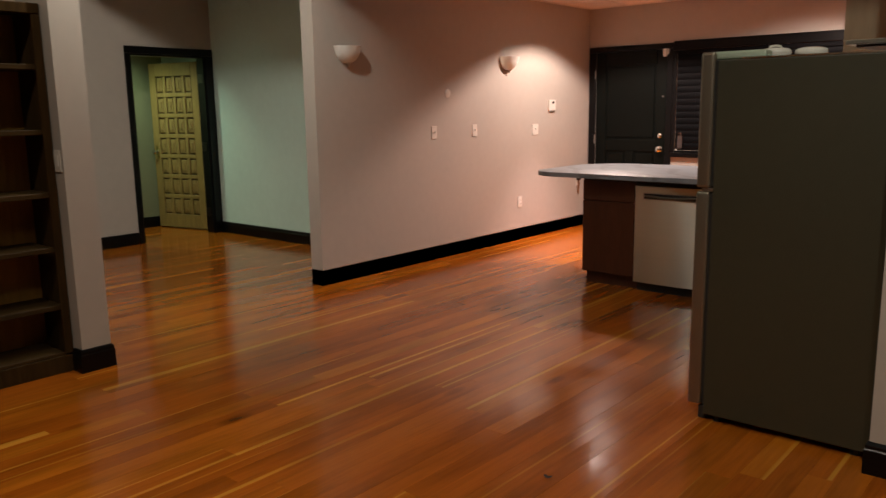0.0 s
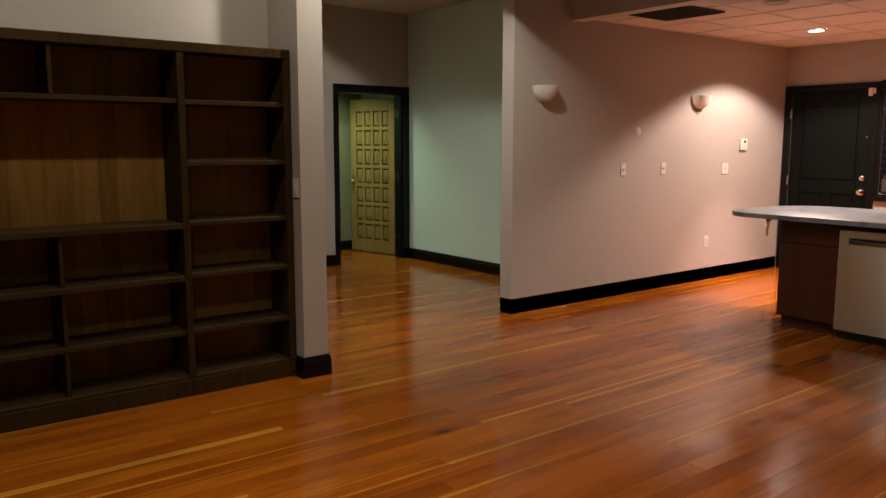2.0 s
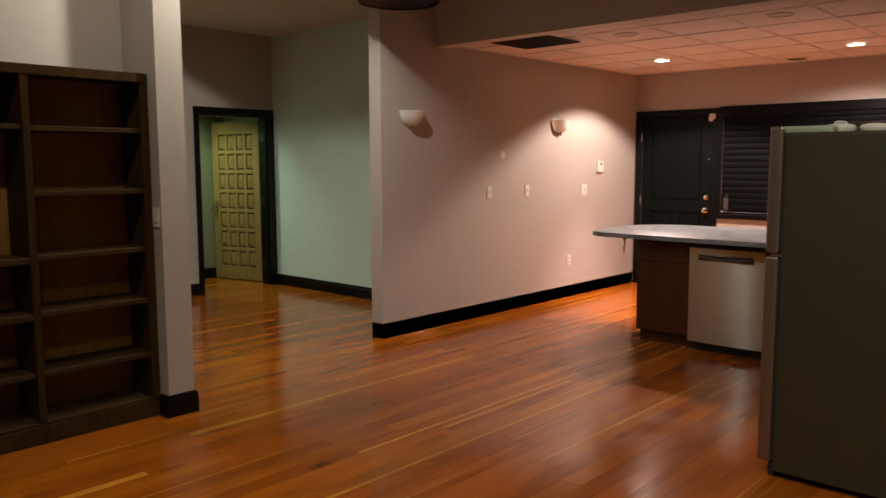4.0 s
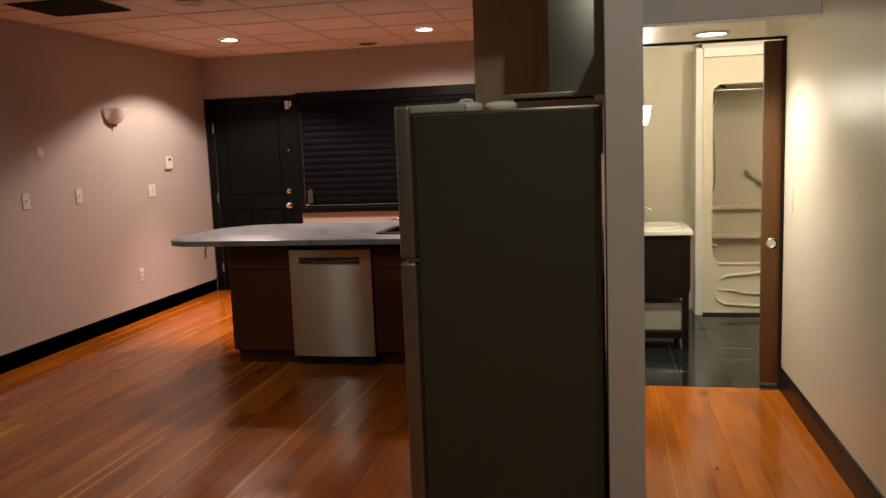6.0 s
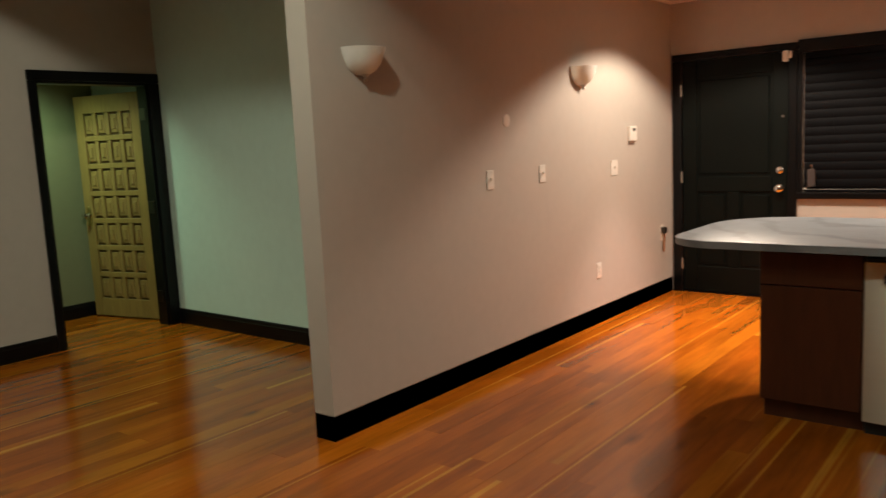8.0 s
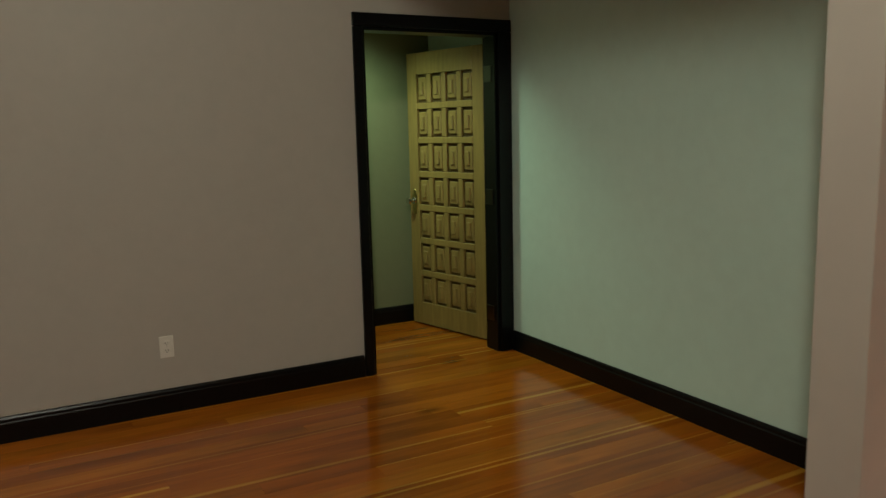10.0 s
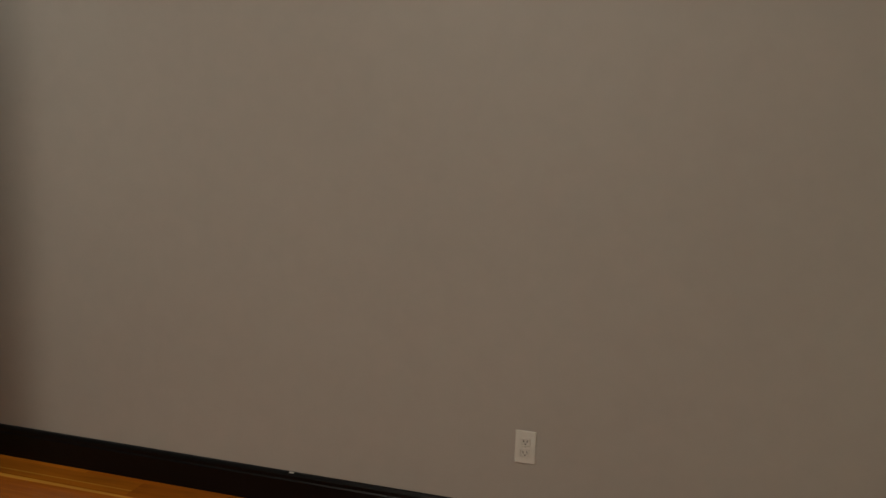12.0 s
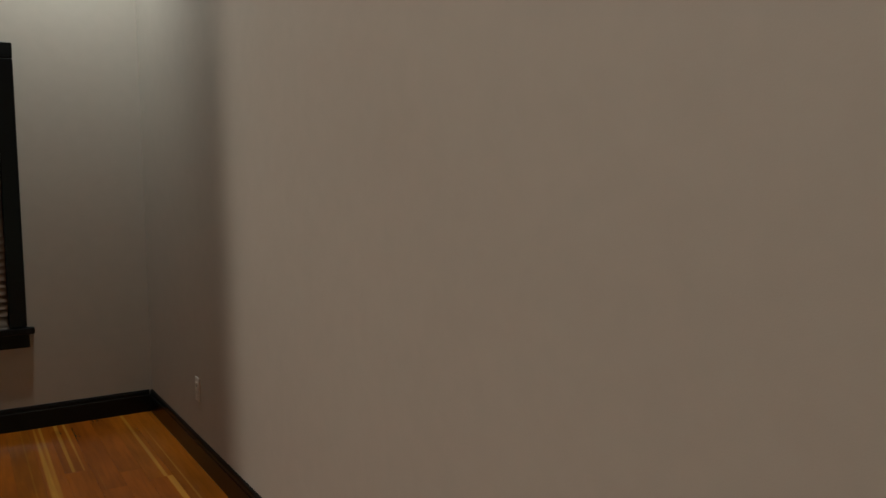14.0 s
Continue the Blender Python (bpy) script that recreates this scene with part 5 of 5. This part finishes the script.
def tub():
    t = thing("bathtub_surround", (5.52, TUB_Y, 0), "cream moulded acrylic tub and shower surround", "bathtub")
    x0, x1 = -0.50, 0.52
    ox0, oz0, oz1, r = -0.425, 0.445, 1.905, 0.075
    # front face with a rounded opening
    bm = bmesh.new()
    outer = [(x0, 0.0), (x1, 0.0), (x1, 2.12), (x0, 2.12)]
    ox1 = 0.42
    inner = []
    for cx, cz, a0 in ((ox1 - r, oz0 + r, -90), (ox1 - r, oz1 - r, 0), (ox0 + r, oz1 - r, 90), (ox0 + r, oz0 + r, 180)):
        for i in range(7):
            a = radians(a0 + 90 * i / 6)
            inner.append((cx + r * math.cos(a), cz + r * math.sin(a)))
    rings = []
    for y, grow in ((0.0, 0.0), (0.06, -0.004)):
        o = [bm.verts.new((x, y, z)) for x, z in outer]
        k = [bm.verts.new((x, y, z)) for x, z in inner]
        edges = [bm.edges.new((o[i], o[(i + 1) % 4])) for i in range(4)] + [bm.edges.new((k[i], k[(i + 1) % len(k)])) for i in range(len(k))]
        bmesh.ops.triangle_fill(bm, use_beauty=True, edges=edges)
        rings.append((o, k))
    for i in range(4):
        bm.faces.new((rings[0][0][i], rings[0][0][(i + 1) % 4], rings[1][0][(i + 1) % 4], rings[1][0][i]))
    n = len(inner)
    for i in range(n):
        bm.faces.new((rings[0][1][i], rings[1][1][i], rings[1][1][(i + 1) % n], rings[0][1][(i + 1) % n]))
    part("front", bm, ACRYLIC, t, "", True)
    part("back_wall", boxed(x0, x1, 0.78, 0.80, 0.30, 2.12), ACRYLIC, t)
    part("end_wall", boxed(x0, x0 + 0.02, 0.061, 0.779, 0.30, 2.12), ACRYLIC, t)
    part("end_wall", boxed(x1 - 0.02, x1, 0.061, 0.779, 0.30, 2.12), ACRYLIC, t)
    part("basin", boxed(x0 + 0.021, x1 - 0.021, 0.061, 0.779, 0.10, 0.16), ACRYLIC, t)
    part("roof", boxed(x0, x1, 0.061, 0.80, 2.121, 2.14), ACRYLIC, t)
    part("ledge", boxed(x0 + 0.021, x1 - 0.021, 0.70, 0.7795, 0.82, 0.87, bevel=0.015, segments=3), ACRYLIC, t, "", True)
    part("ledge", boxed(x0 + 0.021, x1 - 0.021, 0.66, 0.7795, 0.56, 0.60, bevel=0.015, segments=3), ACRYLIC, t, "", True)
    # swooping apron relief
    part("apron_relief", tube(bmesh.new(), [(-0.37, -0.004, 0.30), (-0.30, -0.010, 0.335), (0.0, -0.010, 0.365), (0.40, -0.008, 0.385)], [0.006, 0.013, 0.013, 0.008], 10), ACRYLIC, t, "", True)
    part("apron_relief", tube(bmesh.new(), [(-0.38, -0.004, 0.215), (-0.25, -0.010, 0.210), (-0.18, -0.010, 0.190), (0.40, -0.008, 0.150)], [0.006, 0.012, 0.012, 0.008], 10), ACRYLIC, t, "", True)
    part("apron_relief", tube(bmesh.new(), [(-0.40, -0.004, 0.19), (-0.385, -0.008, 0.13), (-0.33, -0.010, 0.095), (0.0, -0.010, 0.075), (0.40, -0.008, 0.06)], [0.004, 0.010, 0.010, 0.010, 0.006], 10), ACRYLIC, t, "", True)
    part("rim_lip", tube(bmesh.new(), [(ox0 + 0.05, -0.002, oz0 - 0.012), (ox1, -0.002, oz0 - 0.012)], 0.010, 10), ACRYLIC, t, "", True)
    part("base_seal", boxed(x0, x1, -0.006, -0.0005, 0.0, 0.02), GASKET, t, "dark base seal")
    # fittings
    part("shower_rail", tube(bmesh.new(), [(x0 + 0.02, 0.10, 1.862), (x1 - 0.02, 0.10, 1.862)], 0.012, 10), NICKEL, t, "metal shower curtain rail", True)
    part("shower_arm", tube(bmesh.new(), [(x0 + 0.02, 0.42, 1.93), (-0.38, 0.42, 1.95), (-0.27, 0.40, 1.90)], 0.013, 10), GUN, t, "dark shower arm", True)
    hose = [(-0.435, 0.41, 1.92 - 0.08 * i) for i in range(11)]
    hose += [(-0.395 - 0.04 * math.cos(math.pi * i / 8), 0.41, 1.10 - 0.10 * math.sin(math.pi * i / 8)) for i in range(1, 9)]
    hose += [(-0.352, 0.41, 1.22), (-0.362, 0.41, 1.40), (-0.385, 0.41, 1.58), (-0.380, 0.41, 1.70), (-0.33, 0.41, 1.82), (-0.29, 0.40, 1.87)]
    part("shower_hose", tube(bmesh.new(), hose, 0.008, 8), NICKEL, t, "metal shower hose", True)
    part("tub_spout", tube(bmesh.new(), [(x0 + 0.02, 0.42, 0.54), (-0.38, 0.42, 0.54), (-0.33, 0.42, 0.525)], [0.022, 0.020, 0.017], 12), NICKEL, t, "nickel tub spout", True)
    part("grab_bar", tube(bmesh.new(), [(-0.03, 0.775, 1.16), (-0.03, 0.72, 1.15), (0.06, 0.72, 1.07), (0.20, 0.72, 1.00), (0.40, 0.72, 0.99), (0.40, 0.775, 0.99)], 0.016, 10), NICKEL, t, "bent metal grab bar", True)


tub()
tt = thing("door_trim", (5.013, TUB_Y, 0), "white moulded trim around the tub opening", "trim")
part("side_trim", boxed(-0.055, 0.004, -0.022, 0.26, 0, 2.20, bevel=0.006), WHITE_TRIM, tt)
part("head_trim", boxed(0.005, 1.04, -0.022, 0.055, 2.122, 2.20, bevel=0.006), WHITE_TRIM, tt)

# ---------------------------------------------------------------- floors: boards and tiles
tagged(new("subfloor", mesh_of("subfloor", boxed(-4.5, 6.2, -7.2, 4.45, -0.12, -0.008), UNDER)), "dark subfloor below the boards", "floor", "", "structure")


def board_floor():
    """Boards run north-south; those on the walked stretch are pieces of their own."""
    floor = tagged(new("floor"), "lacquered red-orange fir floorboards with yellow streaks", "floor", "", "structure")
    rnd = random.Random(7)
    x = -4.48
    single = 0
    meshes = {}
    verts, faces = [], []
    while x < 6.1:
        w = rnd.choice((0.098, 0.108, 0.112))
        y = -7.1 - rnd.uniform(0, 1.5)
        while y < 4.36:
            length = rnd.choice((1.3, 1.9, 2.4, 3.0, 3.6))
            e = y + length
            a, b = max(y, -7.1), min(e, 4.36)
            if x + w > HALL_X0 + 0.01:
                b = min(b, BATH_Y - 0.004)
            if x < DOOR_X - 0.14:
                a = max(a, -2.0)
            if b - a > 0.05:
                g = 0.0002
                near = -3.3 < x < 5.3 and -4.4 < (a + b) / 2 < 3.6 and single < 300
                dz = rnd.uniform(-0.0004, 0.0004)
                x0, x1, y0, y1 = x + g, x + w - g, a + g, b - g
                c = 0.0001
                vs = [(x0, y0, -0.008), (x1, y0, -0.008), (x1, y1, -0.008), (x0, y1, -0.008), (x0, y0, dz - c), (x1, y0, dz - c), (x1, y1, dz - c), (x0, y1, dz - c),
                      (x0 + c, y0 + c, dz), (x1 - c, y0 + c, dz), (x1 - c, y1 - c, dz), (x0 + c, y1 - c, dz)]
                fs = [(8, 9, 10, 11)] + [(i, (i + 1) % 4, 4 + (i + 1) % 4, 4 + i) for i in range(4)] + [(4 + i, 4 + (i + 1) % 4, 8 + (i + 1) % 4, 8 + i) for i in range(4)]
                if near:
                    key = (w, round(b - a, 3))
                    cx, cy = x, a
                    if key not in meshes:
                        me = bpy.data.meshes.new("board")
                        me.from_pydata([(p[0] - cx, p[1] - cy, p[2] - dz) for p in vs], [], fs)
                        me.materials.append(FIR)
                        meshes[key] = me
                    o = new("board", meshes[key])
                    o.location = (cx, cy, dz)
                    o.parent = floor
                    single += 1
                else:
                    k = len(verts)
                    verts.extend(vs)
                    faces.extend([tuple(k + i for i in f) for f in fs])
            y = e
        x += w
    me = bpy.data.meshes.new("boards")
    me.from_pydata(verts, [], faces)
    me.materials.append(FIR_REST)
    o = new("boards", me)
    o.parent = floor
    tagged(o, "", "", "", "stuff")


board_floor()


def bath_tiles():
    fl = tagged(new("floor_bath", mesh_of("floor_bath", boxed(HALL_X0 + 0.001, BX1, BATH_Y + 0.001, 4.06, -0.0078, -0.003), GROUT)), "glossy black slate bathroom floor tiles", "floor", "", "structure")
    me = mesh_of("tile", boxed(0.002, 0.298, 0.002, 0.298, -0.0029, 0.0, bevel=0.0006, segments=1), SLATE)
    x = HALL_X0 + 0.015
    while x < BX1 - 0.1:
        y = BATH_Y + 0.012
        while y < TUB_Y + 0.1:
            o = new("tile", me)
            o.location = (x, y, random.uniform(-0.0006, 0.0006))
            o.parent = fl
            y += 0.30
        x += 0.30


bath_tiles()
